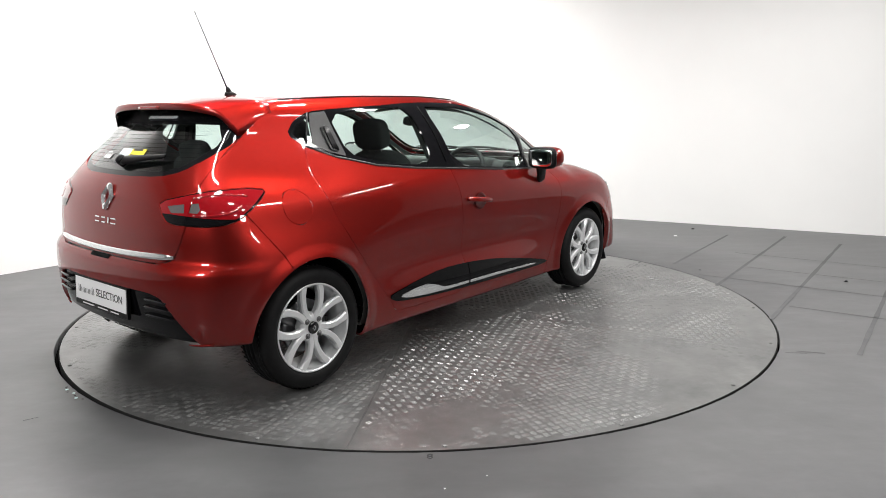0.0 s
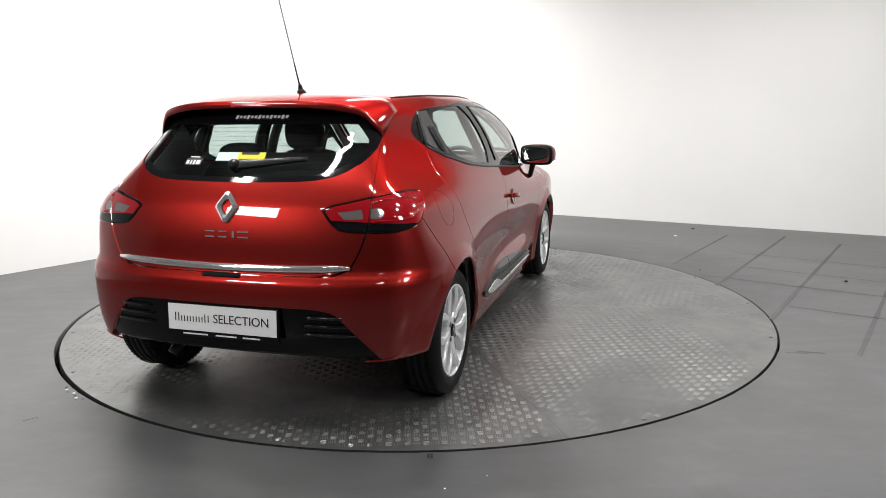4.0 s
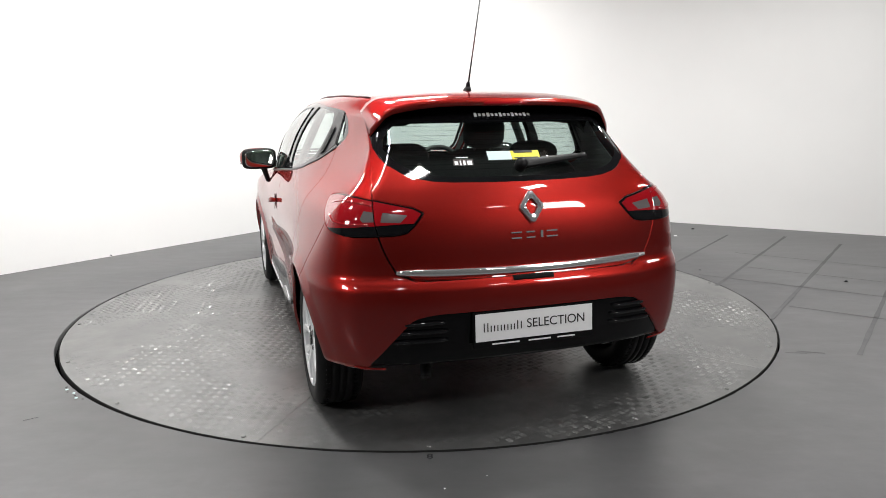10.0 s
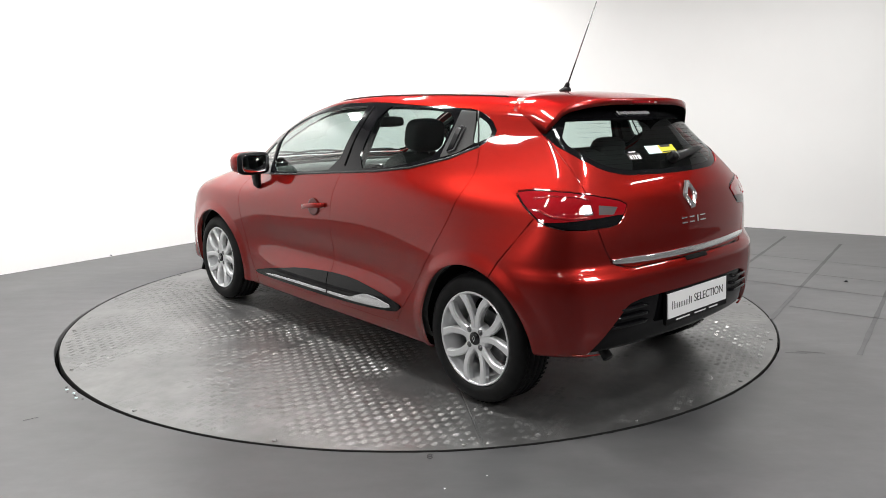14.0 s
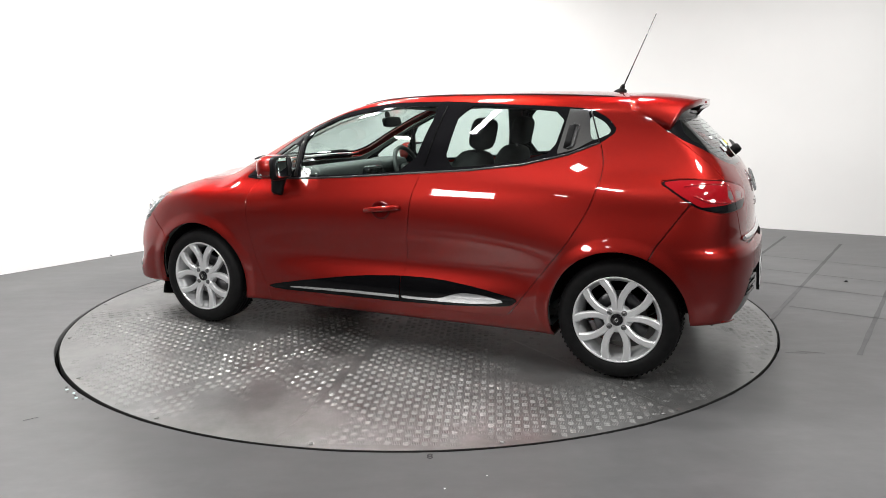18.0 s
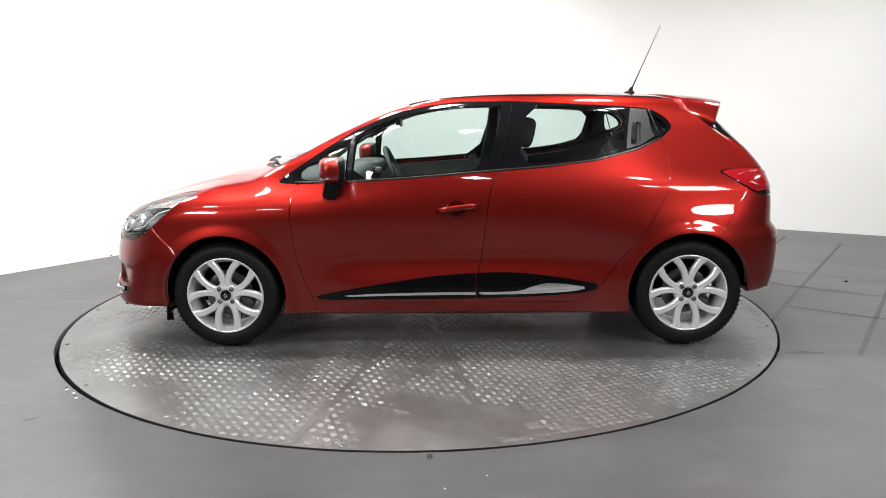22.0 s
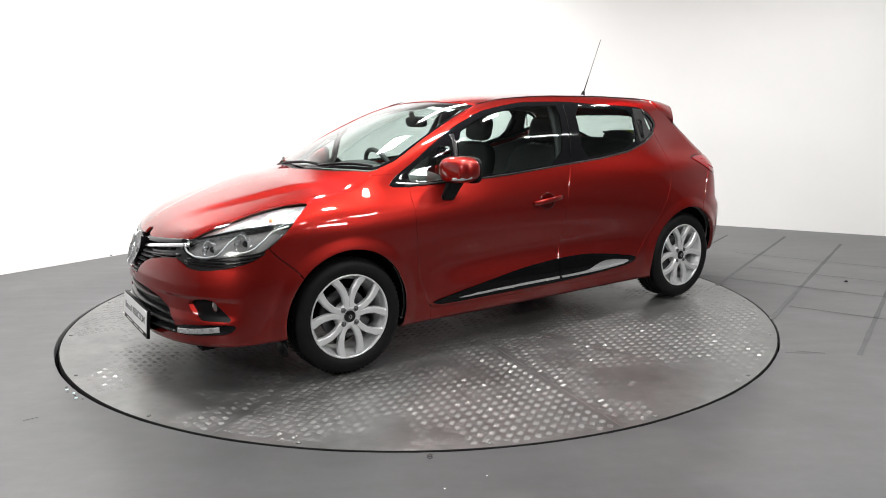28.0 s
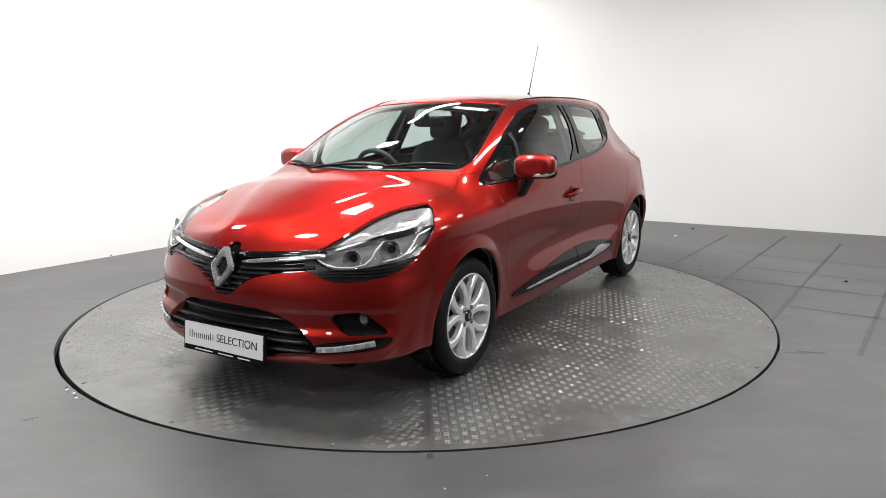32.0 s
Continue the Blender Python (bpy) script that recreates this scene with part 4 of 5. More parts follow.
def spoke(bm, turn, mirror):
    """One arm of a forked pair: it leaves the hub beside its twin, swings out and runs to the rim."""
    line = ((0.026, 0.009), (0.050, 0.021), (0.075, 0.037), (0.100, 0.047), (0.130, 0.0535), (0.165, 0.055), (0.206, 0.049))
    depth = (-0.016, -0.013, -0.010, -0.007, -0.004, -0.003, -0.004)
    wide = (0.034, 0.034, 0.033, 0.033, 0.034, 0.036, 0.042)
    rings = []
    for i, ((u, v), d, w) in enumerate(zip(line, depth, wide)):
        a, b = line[max(i - 1, 0)], line[min(i + 1, len(line) - 1)]
        t = Vector((b[0] - a[0], b[1] - a[1], 0)).normalized()
        n = Vector((-t.y, t.x, 0))
        ring = []
        for off, z in ((-0.5, -0.030), (-0.5, -0.007), (-0.32, 0.0), (0.32, 0.0), (0.5, -0.007), (0.5, -0.030)):
            q = Vector((u, v, d + z)) + n * (off * w)
            q.y *= mirror
            ring.append(bm.verts.new(turn @ q))
        rings.append(ring)
    for a, b in zip(rings, rings[1:]):
        for j in range(6):
            bm.faces.new((a[j], a[(j + 1) % 6], b[(j + 1) % 6], b[j]))


def make_wheel(x0, side, spin):
    m = pose(x0, side * FACE, WHEEL_Z) @ pose(0, 0, 0, -90 * side) @ pose(0, 0, 0, 0, 0, spin)
    bm = bmesh.new()
    lathe(bm, ((0.213, -0.010), (0.222, -0.002), (0.236, 0.004), (0.258, 0.006), (0.278, 0.000), (0.290, -0.012), (0.296, -0.026), (0.2985, -0.040), (0.2985, -0.048), (0.2925, -0.049),
               (0.2925, -0.056), (0.3005, -0.057), (0.301, -0.082), (0.294, -0.083), (0.294, -0.091), (0.3015, -0.092), (0.3015, -0.112), (0.294, -0.113), (0.294, -0.121), (0.301, -0.122), (0.2995, -0.150),
               (0.293, -0.151), (0.293, -0.157), (0.2985, -0.158), (0.294, -0.178), (0.280, -0.194), (0.25, -0.200), (0.213, -0.190)), m, 96, True)
    tyre = mesh_ob("wheel", tidy(bm), RUBBER, car, "alloy wheel with black road tyre")
    bm = bmesh.new()
    for k in range(72):
        a = 2 * math.pi * k / 72
        for z0, z1 in ((-0.030, -0.048), (-0.150, -0.176)):
            p = [m @ Vector((0.2992 * math.cos(a + da) , 0.2992 * math.sin(a + da), z)) for da, z in ((-0.008, z0), (0.008, z0), (0.008, z1), (-0.008, z1))]
            q = [m @ Vector((0.3035 * math.cos(a + da) , 0.3035 * math.sin(a + da), z)) for da, z in ((-0.02, z0), (0.02, z0), (0.02, z1), (-0.02, z1))]
            vs = [bm.verts.new(v) for v in p + q]
            bm.faces.new(vs[4:])
            for i in range(4):
                bm.faces.new((vs[i], vs[(i + 1) % 4], vs[4 + (i + 1) % 4], vs[4 + i]))
    tagged(part("tread_pattern", tidy(bm), RUBBER, tyre, smooth=False), kind="stuff")
    bm = bmesh.new()
    lathe(bm, ((0.2035, -0.030), (0.206, -0.010), (0.209, -0.003), (0.2155, -0.001), (0.218, -0.006), (0.216, -0.016), (0.214, -0.02), (0.205, -0.045), (0.195, -0.06), (0.190, -0.17), (0.186, -0.17), (0.186, -0.055), (0.198, -0.040)), m, 96, True)
    rim = part("rim", tidy(bm), SILVER, tyre, "bright silver alloy rim with forked spokes")
    bm = bmesh.new()
    for k in range(5):
        for mirror in (1, -1):
            spoke(bm, m @ pose(0, 0, 0, 0, 0, 72 * k), mirror)
    part("spokes", tidy(bm), SILVER, tyre, "five forked silver spokes", smooth=False)
    bm = bmesh.new()
    r = lathe(bm, ((0.072, -0.060), (0.070, -0.030), (0.062, -0.017), (0.045, -0.013), (0.033, -0.012), (0.031, -0.016), (0.0, -0.016)), m, 48)
    part("hub", tidy(bm), SILVER, tyre)
    bm = bmesh.new()
    r = lathe(bm, ((0.030, -0.018), (0.0295, -0.008), (0.026, -0.0055), (0.0001, -0.005)), m, 40)
    cap_ob = part("hub_cap", tidy(bm), GLOSS, tyre, "gloss black hub cap with a small silver diamond")
    diamond(0.0095, 0.013, 0.002, m @ pose(0, 0, -0.005, 0, 0, -spin), CHROME, tyre, "hub_emblem", 0.55)
    for k in range(4):
        a = math.radians(45 + 90 * k - spin)
        bm = bmesh.new()
        lathe(bm, ((0.0135, -0.016), (0.0135, -0.011), (0.010, -0.0105), (0.0095, -0.018), (0.0088, -0.018), (0.0085, -0.008), (0.0001, -0.0075)), m @ pose(0.050 * math.cos(a), 0.050 * math.sin(a), 0), 18)
        part("wheel_bolt", tidy(bm), DARK_METAL, tyre)
    bm = bmesh.new()
    lathe(bm, ((0.0001, -0.085), (0.07, -0.085), (0.072, -0.078), (0.128, -0.078), (0.130, -0.080), (0.130, -0.100), (0.07, -0.100)), m, 64)
    part("brake_disc", tidy(bm), DARK_METAL, tyre, "dull grey steel brake disc")
    bm = bmesh.new()
    blob(bm, (0.05, 0.032, 0.03), m @ pose(0, 0, 0, 0, 0, 150 - spin) @ pose(0.105, 0, -0.092), 0.5)
    part("brake_caliper", tidy(bm), DARK_METAL, tyre)
    return tyre


def diamond(w, h, depth, m, mat, parent, name="diamond_badge", hole=0.42, label=""):
    """An upright lozenge ring with a ridge, its back on the plane of m."""
    bm = bmesh.new()
    rows = []
    for k, z in ((1.0, 0.0), (0.96, depth * 0.6), ((1 + hole) / 2, depth), (hole * 1.06, depth * 0.5), (hole, 0.0)):
        rows.append([bm.verts.new(m @ Vector(p)) for p in ((w * k, h * 0.10, z), (w * 0.16, h * k, z), (-w * 0.16, h * k, z), (-w * k, h * 0.10, z), (-w * k, -h * 0.10, z), (-w * 0.16, -h * k, z), (w * 0.16, -h * k, z), (w * k, -h * 0.10, z))])
    for a, b in zip(rows, rows[1:]):
        for i in range(8):
            bm.faces.new((a[i], a[(i + 1) % 8], b[(i + 1) % 8], b[i]))
    return part(name, tidy(bm), mat, parent, label, smooth=False)


DARK_METAL = material("dull_steel", (0.16, 0.16, 0.165), 0.4, 0.9)
for x0, side, spin in ((AXLES[0], 1, 90), (AXLES[1], 1, 90), (AXLES[0], -1, 70), (AXLES[1], -1, 90)):
    make_wheel(x0, side, spin)
    bm = bmesh.new()
    lathe(bm, ((0.347, -0.02), (0.353, -0.03), (0.353, -0.30), (0.0001, -0.30)), pose(x0, side * 0.835, 0.305, -90 * side), 64)
    bmesh.ops.bisect_plane(bm, geom=bm.verts[:] + bm.edges[:] + bm.faces[:], plane_co=(0, 0, 0.20 if x0 > 0 else 0.33), plane_no=(0, 0, -1), clear_outer=True)
    part("wheel_arch_liner", tidy(bm), DARK, car)

# underside
bm = bmesh.new()
box(bm, -0.93, 0.93, -0.74, 0.74, 0.19, 0.24)
box(bm, 1.66, 1.98, -0.60, 0.60, 0.195, 0.23)
box(bm, -1.74, -1.62, -0.55, 0.55, 0.31, 0.36)
box(bm, -1.05, 1.70, -0.50, 0.50, 0.215, 0.26)
box(bm, -1.66, -1.0, -0.56, 0.56, 0.30, 0.36)
part("underbody", bm, DARK, car, smooth=False)
bm = bmesh.new()
pts = [(-0.9, 0.33, 0.25), (-1.4, 0.36, 0.27), (-1.62, 0.385, 0.275), (-1.69, 0.40, 0.255), (-1.73, 0.41, 0.22)]
sweep(bm, pts, 0.05, 0.05, power=1.0, sides=14)
part("exhaust_pipe", tidy(bm), SATIN, car, "dark steel exhaust tail pipe turned down")
for side in (1, -1):
    bm = bmesh.new()
    sweep(bm, flipped([(1.655, 0.745, 0.22), (1.645, 0.775, 0.185), (1.64, 0.785, 0.15)], side), 0.10, 0.010, (1, 0, 0))
    part("mud_flap", tidy(bm), BLACK, car)

# ---- lamps ----
for side in (1, -1):
    lens = skin_part("headlamp", headlamp, CLEAR, car, "clear headlamp with chrome reflectors in a dark bowl", side=side, thick=0.004)
    bowl, upper = headlamp.split(region("front", ((-1.2, 0.5), (-1.2, 0.70), (-1.026, 0.728), (-0.90, 0.755), (-0.78, 0.780), (-0.66, 0.799), (-0.545, 0.805), (-0.40, 0.81), (-0.40, 0.5)), None, 0))
    skin_part("lamp_bowl", bowl, BOWL, lens, "dark grey headlamp bowl", side=side, depth=0.055, thick=-0.05)
    skin_part("indicator_reflector", upper, RIBBED, lens, "silver ribbed indicator reflector", side=side, depth=0.020, thick=0.03)
    for (u, v), rad, deep in (((-0.940, 0.690), 0.044, 0.05), ((-0.765, 0.722), 0.048, 0.05)):
        p, n = on_body("front", u, v)
        d = Vector((0.93, 0.36, 0.04)).normalized()
        c = p - n * 0.022 - d * 0.01
        mm = facing((c.x, c.y * side, c.z), (d.x, d.y * side, d.z))
        bm = bmesh.new()
        lathe(bm, ((rad, 0.012), (rad * 0.97, 0.014), (rad * 0.92, 0.006), (rad * 0.75, -0.02), (rad * 0.45, -0.038), (0.012, -0.045)), mm, 36)
        part("reflector", tidy(bm), CHROME, lens, "round chrome headlamp reflector")
        bm = bmesh.new()
        lathe(bm, ((0.016, -0.04), (0.016, -0.012), (0.010, -0.004), (0.0001, -0.003)), mm, 20)
        part("bulb_shield", tidy(bm), GLOSS, lens)
    for line in (((-1.090, 0.690), (-1.06, 0.668), (-1.01, 0.652), (-0.94, 0.650), (-0.885, 0.662), (-0.855, 0.686), (-0.830, 0.722), (-0.79, 0.758)),
                 ((-0.80, 0.672), (-0.73, 0.682), (-0.69, 0.700), (-0.655, 0.735), (-0.625, 0.775), (-0.56, 0.797))):
        pts, nrm = rail("front", line, -0.014, 3)
        bm = bmesh.new()
        sweep(bm, flipped(pts, side), 0.0075, 0.010, [tuple(q) for q in flipped(nrm, side)])
        part("light_guide", tidy(bm), WHITE, lens, "bright curved light strip")
    for k in range(3):
        pts, nrm = rail("front", [(u, 0.612 + 0.014 * k + 0.05 * max(u + 0.83, 0) + 0.55 * max(u + 0.83, 0) ** 2) for u in np.linspace(-1.07 + 0.01 * k, -0.70 + 0.02 * k, 12)], -0.006)
        bm = bmesh.new()
        sweep(bm, flipped(pts, side), 0.006, 0.008, [tuple(q) for q in flipped(nrm, side)])
        part("trim_ridge", tidy(bm), GLOSS, car)
    p, n = on_body("front", -0.66, 0.826)
    bm = bmesh.new()
    blob(bm, (0.016, 0.012, 0.012), facing((p.x - n.x * 0.022, (p.y - n.y * 0.022) * side, p.z - n.z * 0.022), (n.x, n.y * side, n.z)), 0.9)
    part("indicator_bulb", tidy(bm), AMBER, lens, "amber indicator bulb")
    # tail lamps
    for name, patch, owner in (("tail_lamp", outer_lamp, car), ("tail_lamp_inner", inner_lamp, tailgate)):
        band, red = patch.split(lambda p: p[:, 2] - 0.866 - 0.02 * np.clip((-0.62 - (p[:, 0] + p[:, 1]) * R2) / 0.3, -1, 1))
        if owner == car:
            white, red = red.split(region("rear", ((-0.822, 0.930), (-0.775, 0.936), (-0.767, 0.906), (-0.780, 0.893), (-0.822, 0.895)), None, 0))
        else:
            white, red = red.split(region("rear", ((-0.928, 0.918), (-0.842, 0.930), (-0.842, 0.893), (-0.908, 0.890)), None, 0))
        lamp = skin_part(name, red, RED_LENS, owner, "glossy red tail lamp lens", side=side, depth=-0.004, thick=0.012)
        skin_part("clear_segment", white, SMOKE, lamp if owner == car else owner, "clear reversing lamp segment", side=side, depth=-0.003, thick=0.010)
        skin_part("lower_trim", band, GLOSS, lamp if owner == car else owner, "gloss black strip under the tail lamp", side=side, depth=-0.002, thick=0.012)
        if owner == car:
            for line in (((-0.80, 0.955), (-0.74, 0.966), (-0.66, 0.968), (-0.585, 0.955)), ((-0.80, 0.885), (-0.72, 0.884), (-0.65, 0.890), (-0.60, 0.915))):
                pts, nrm = rail("rear", line, 0.004, 4)
                bm = bmesh.new()
                sweep(bm, flipped(pts, side), 0.009, 0.006, [tuple(q) for q in flipped(nrm, side)])
                part("light_guide", tidy(bm), RED_LENS, lamp)
    # front lower lamps
    p, n = on_body("front", -0.905, 0.415)
    d = Vector((0.96, 0.28 * side, 0))
    c = Vector((p.x - 0.025, (p.y - 0.02) * side, p.z))
    bm = bmesh.new()
    lathe(bm, ((0.032, -0.02), (0.032, 0.006), (0.028, 0.008), (0.026, 0.000), (0.018, -0.010), (0.0001, -0.014)), facing(c, d), 32)
    fog_ob = part("fog_lamp", tidy(bm), SATIN, bumper_f, "small round fog lamp with chrome reflector")
    bm = bmesh.new()
    lathe(bm, ((0.026, 0.004), (0.020, 0.008), (0.0001, 0.010)), facing(c, d), 32)
    part("fog_lens", tidy(bm), SMOKE, fog_ob)
    pts, nrm = rail("front", ((-1.108, 0.288), (-1.04, 0.293), (-0.95, 0.305), (-0.855, 0.320)), -0.003, 4)
    bm = bmesh.new()
    sweep(bm, flipped(pts, side), 0.027, 0.014, [tuple(q) for q in flipped(nrm, side)], power=0.35)
    day = part("daylight_lamp", tidy(bm), FROST, bumper_f, "narrow clear daylight running lamp with small cells")
    for i in range(5):
        q, nn = on_body("front", -1.075 + 0.046 * i, 0.291 + 0.006 * i)
        bm = bmesh.new()
        box(bm, -0.010, 0.010, -0.009, 0.009, 0.002, 0.0085, facing((q.x, q.y * side, q.z), (nn.x, nn.y * side, nn.z)))
        part("lamp_cell", bm, CHROME, day, smooth=False)
# ---- grilles and badges ----
for z in (0.415, 0.365, 0.318, 0.272):
    half = 0.46 if z < 0.30 else (0.455 if z < 0.34 else (0.41 if z < 0.39 else 0.34))
    pts, nrm = rail("face", [(y, z) for y in np.linspace(0, half, 9)], -0.026)
    full = flipped(pts[::-1], -1)[:-1] + pts
    bm = bmesh.new()
    sweep(bm, full, 0.040, 0.015, (0.25, 0, 1))
    part("slat", tidy(bm), SATIN, lower_grille)
for z, a, b in ((0.630, 0.09, 0.46), (0.610, 0.08, 0.26), (0.586, 0.0, 0.160), (0.560, 0.0, 0.115), (0.533, 0.0, 0.08), (0.512, 0.0, 0.055)):
    for side in (1, -1):
        pts, nrm = rail("face", [(y, z + 0.10 * max(y - 0.1, 0) ** 1.5) for y in np.linspace(a, b, 8)], -0.008)
        bm = bmesh.new()
        sweep(bm, flipped(pts, side), 0.022, 0.009, (0.3, 0, 1))
        part("slat", tidy(bm), SATIN, upper_grille)
for side in (1, -1):
    pts, nrm = rail("face", [(y, 0.650 + 0.112 * (y - 0.074)) for y in np.linspace(0.095, 0.49, 12)], 0.000)
    bm = bmesh.new()
    sweep(bm, flipped(pts, side), 0.020, 0.012, [tuple(q) for q in flipped(nrm, side)], [0.45, 0.8] + [1] * 10)
    part("chrome_bar", tidy(bm), CHROME, upper_grille, "bright chrome bar of the upper grille")
    pts, nrm = rail("face", [(y, 0.682 + 0.075 * (y - 0.06)) for y in np.linspace(0.06, 0.46, 10)], -0.008)
    bm = bmesh.new()
    sweep(bm, flipped(pts, side), 0.030, 0.022, [tuple(q) for q in flipped(nrm, side)])
    part("upper_blade", tidy(bm), GLOSS, upper_grille)
p, n = on_body("face", 0.0, 0.620)
mm = facing(p + n * 0.012, (0.93, 0, 0.37))
bm = bmesh.new()
lathe(bm, ((0.085, -0.05), (0.085, -0.008), (0.078, -0.002), (0.0001, -0.001)), mm @ Matrix.Diagonal((0.8, 1.25, 1, 1)) @ pose(0, 0, 0, 0, 0, 45), 4)
part("badge_plinth", tidy(bm), GLOSS, upper_grille, smooth=False)
diamond(0.070, 0.095, 0.022, mm, CHROME, upper_grille, "diamond_badge", 0.45, "large chrome diamond badge")
p, n = on_tail(-0.012, 0.932)
mm = facing(p + n * 0.001, n)
diamond(0.052, 0.066, 0.016, mm, CHROME, tailgate, "diamond_badge", 0.45, "chrome diamond badge on the tailgate")
# raised chrome name badge, as plain bars
for i, w in enumerate((0.044, 0.038, 0.010, 0.048)):
    p, n = on_tail(0.063 - (0.0, 0.062, 0.112, 0.158)[i], 0.822)
    bm = bmesh.new()
    mm = facing(p, n)
    for y0, y1 in (((-0.014, 0.014),) if w < 0.02 else ((-0.014, -0.0085), (0.0085, 0.014))):
        box(bm, -w / 2, w / 2, y0, y1, 0, 0.004, mm)
    part("name_bar", bm, CHROME, tailgate, smooth=False)
pts, nrm = rail("tail", [(y, 0.685 + 0.012 * abs(y / 0.55) ** 2) for y in np.linspace(-0.555, 0.555, 23)], 0.006)
bm = bmesh.new()
sweep(bm, pts, 0.030, 0.014, [tuple(q) for q in nrm], [0.5, 0.85] + [1] * 19 + [0.85, 0.5])
part("chrome_strip", tidy(bm), CHROME, tailgate, "bright chrome strip along the tailgate edge")
# boot release: a dark bar drawn for the shade in its recess
pts, nrm = rail("tail", [(y, 0.656) for y in np.linspace(-0.088, 0.088, 7)], -0.002)
bm = bmesh.new()
sweep(bm, pts, 0.024, 0.014, [tuple(q) for q in nrm])
part("boot_handle", tidy(bm), DARK, bumper_r, "boot release recess, its shade given as a dark bar")

# rear bumper fins
for side in (1, -1):
    for z, a, b in ((0.497, 0.375, 0.545), (0.462, 0.365, 0.565), (0.425, 0.365, 0.585)):
        pts, nrm = rail("tail", [(y, z - 0.012 * (y - 0.3)) for y in np.linspace(a, b, 9)], -0.008)
        bm = bmesh.new()
        sweep(bm, flipped(pts, side), 0.015, 0.024, [tuple(q) for q in flipped(nrm, side)], [0.5] + [1] * 7 + [0.5])
        part("fin", tidy(bm), GLOSS, insert_r)
    pts, nrm = rail("rear", ((-0.86, 0.305), (-0.80, 0.31), (-0.74, 0.318)), 0.001, 4)
    bm = bmesh.new()
    sweep(bm, flipped(pts, side), 0.012, 0.008, [tuple(q) for q in flipped(nrm, side)])
    part("bumper_crease", tidy(bm), RED, bumper_r)


# ---- number plates ----
def plate(name, centre, normal, owner, size=(0.52, 0.112)):
    mm = facing(centre, normal)
    bm = bmesh.new()
    box(bm, -size[0] / 2 - 0.008, size[0] / 2 + 0.008, -size[1] / 2 - 0.026, size[1] / 2 + 0.008, -0.015, 0.0, mm)
    holder = part(name, bm, BLACK, owner, "white display plate in a black holder", smooth=False)
    bm = bmesh.new()
    vs = box(bm, -size[0] / 2, size[0] / 2, -size[1] / 2, size[1] / 2, 0.0, 0.003, mm)
    part("white_plate", bm, PLATE, holder, smooth=False)
    bm = bmesh.new()
    x = -0.226
    for w, h, dy in ((0.020, 0.036, 0.0), (0.019, 0.024, -0.006), (0.019, 0.024, -0.006), (0.019, 0.024, -0.006), (0.019, 0.024, -0.006), (0.006, 0.036, 0.0), (0.012, 0.031, -0.002)):
        for e in ((0,) if w < 0.013 else (0, w - 0.0045)):
            box(bm, x + e, x + e + 0.0045, -h / 2 + dy, h / 2 + dy, 0.003, 0.0038, mm)
        x += w + 0.0098
    part("maker_bars", bm, INK, holder, smooth=False)
    flat_text("plate_text", "SELECTION", 0.053, mm @ pose(0.094, 0.0, 0.0035), INK, holder, spread=0.98)
    bm = bmesh.new()
    for a, b in ((-0.19, -0.07), (-0.03, 0.07), (0.10, 0.18)):
        box(bm, a, b, -size[1] / 2 - 0.0175, -size[1] / 2 - 0.0115, 0.0, 0.0008, mm)
    part("small_print_bars", bm, PLATE, holder, smooth=False)


plate("number_plate", (-1.922, 0.0, 0.466), (-1, 0, 0.06), bumper_r)
plate("number_plate", (2.150, 0.0, 0.284), (1, 0, 0.10), bumper_f)

# ---- spoiler ----
def spoiler_point(s, y, lower, z0):
    x0, x1 = -1.235 - 0.5 * y ** 4, -1.597 + 1.15 * y ** 4
    z1 = 1.367 - 0.62 * y ** 4 - 0.9 * max(abs(y) - 0.5, 0)
    z = z0 + (z1 - z0) * s + 0.010 * math.sin(math.pi * s)
    if lower:
        z -= 0.030 + 0.10 * (1 - s)
    return Vector((x0 + (x1 - x0) * s, y, z))


bm = bmesh.new()
ys = np.linspace(-0.566, 0.566, 41)
seat_z = [p.z + 0.004 for p in on_body_all("top", [(-1.235 - 0.5 * y ** 4, abs(y)) for y in ys])[0]]
grids = []
for lower in (False, True):
    grids.append([[bm.verts.new(spoiler_point(s, y, lower, z0)) for y, z0 in zip(ys, seat_z)] for s in ((0, 0.2, 0.4, 0.6, 0.8, 0.93, 0.985, 1.0))])
for g in grids:
    for a, b in zip(g, g[1:]):
        for i in range(len(ys) - 1):
            bm.faces.new((a[i], a[i + 1], b[i + 1], b[i]))
for i in range(len(ys) - 1):
    for e in (0, -1):
        bm.faces.new((grids[0][e][i], grids[0][e][i + 1], grids[1][e][i + 1], grids[1][e][i]))
for a, b, c, d in zip(grids[0], grids[0][1:], grids[1], grids[1][1:]):
    for e in (0, -1):
        bm.faces.new((a[e], b[e], d[e], c[e]))
tidy(bm)
for f in bm.faces:
    f.material_index = 1 if f.normal.z < -0.3 else 0
spoiler = part("roof_spoiler", bm, [RED, GLOSS], tailgate, "red roof spoiler with black underside")
bm = bmesh.new()
sweep(bm, [Vector((-1.595 + 1.15 * y ** 4, y, 1.347)) for y in np.linspace(-0.098, 0.098, 9)], 0.013, 0.012, (-1, 0, 0))
part("brake_lamp", tidy(bm), RED_LENS, tailgate, "slim red high brake lamp")

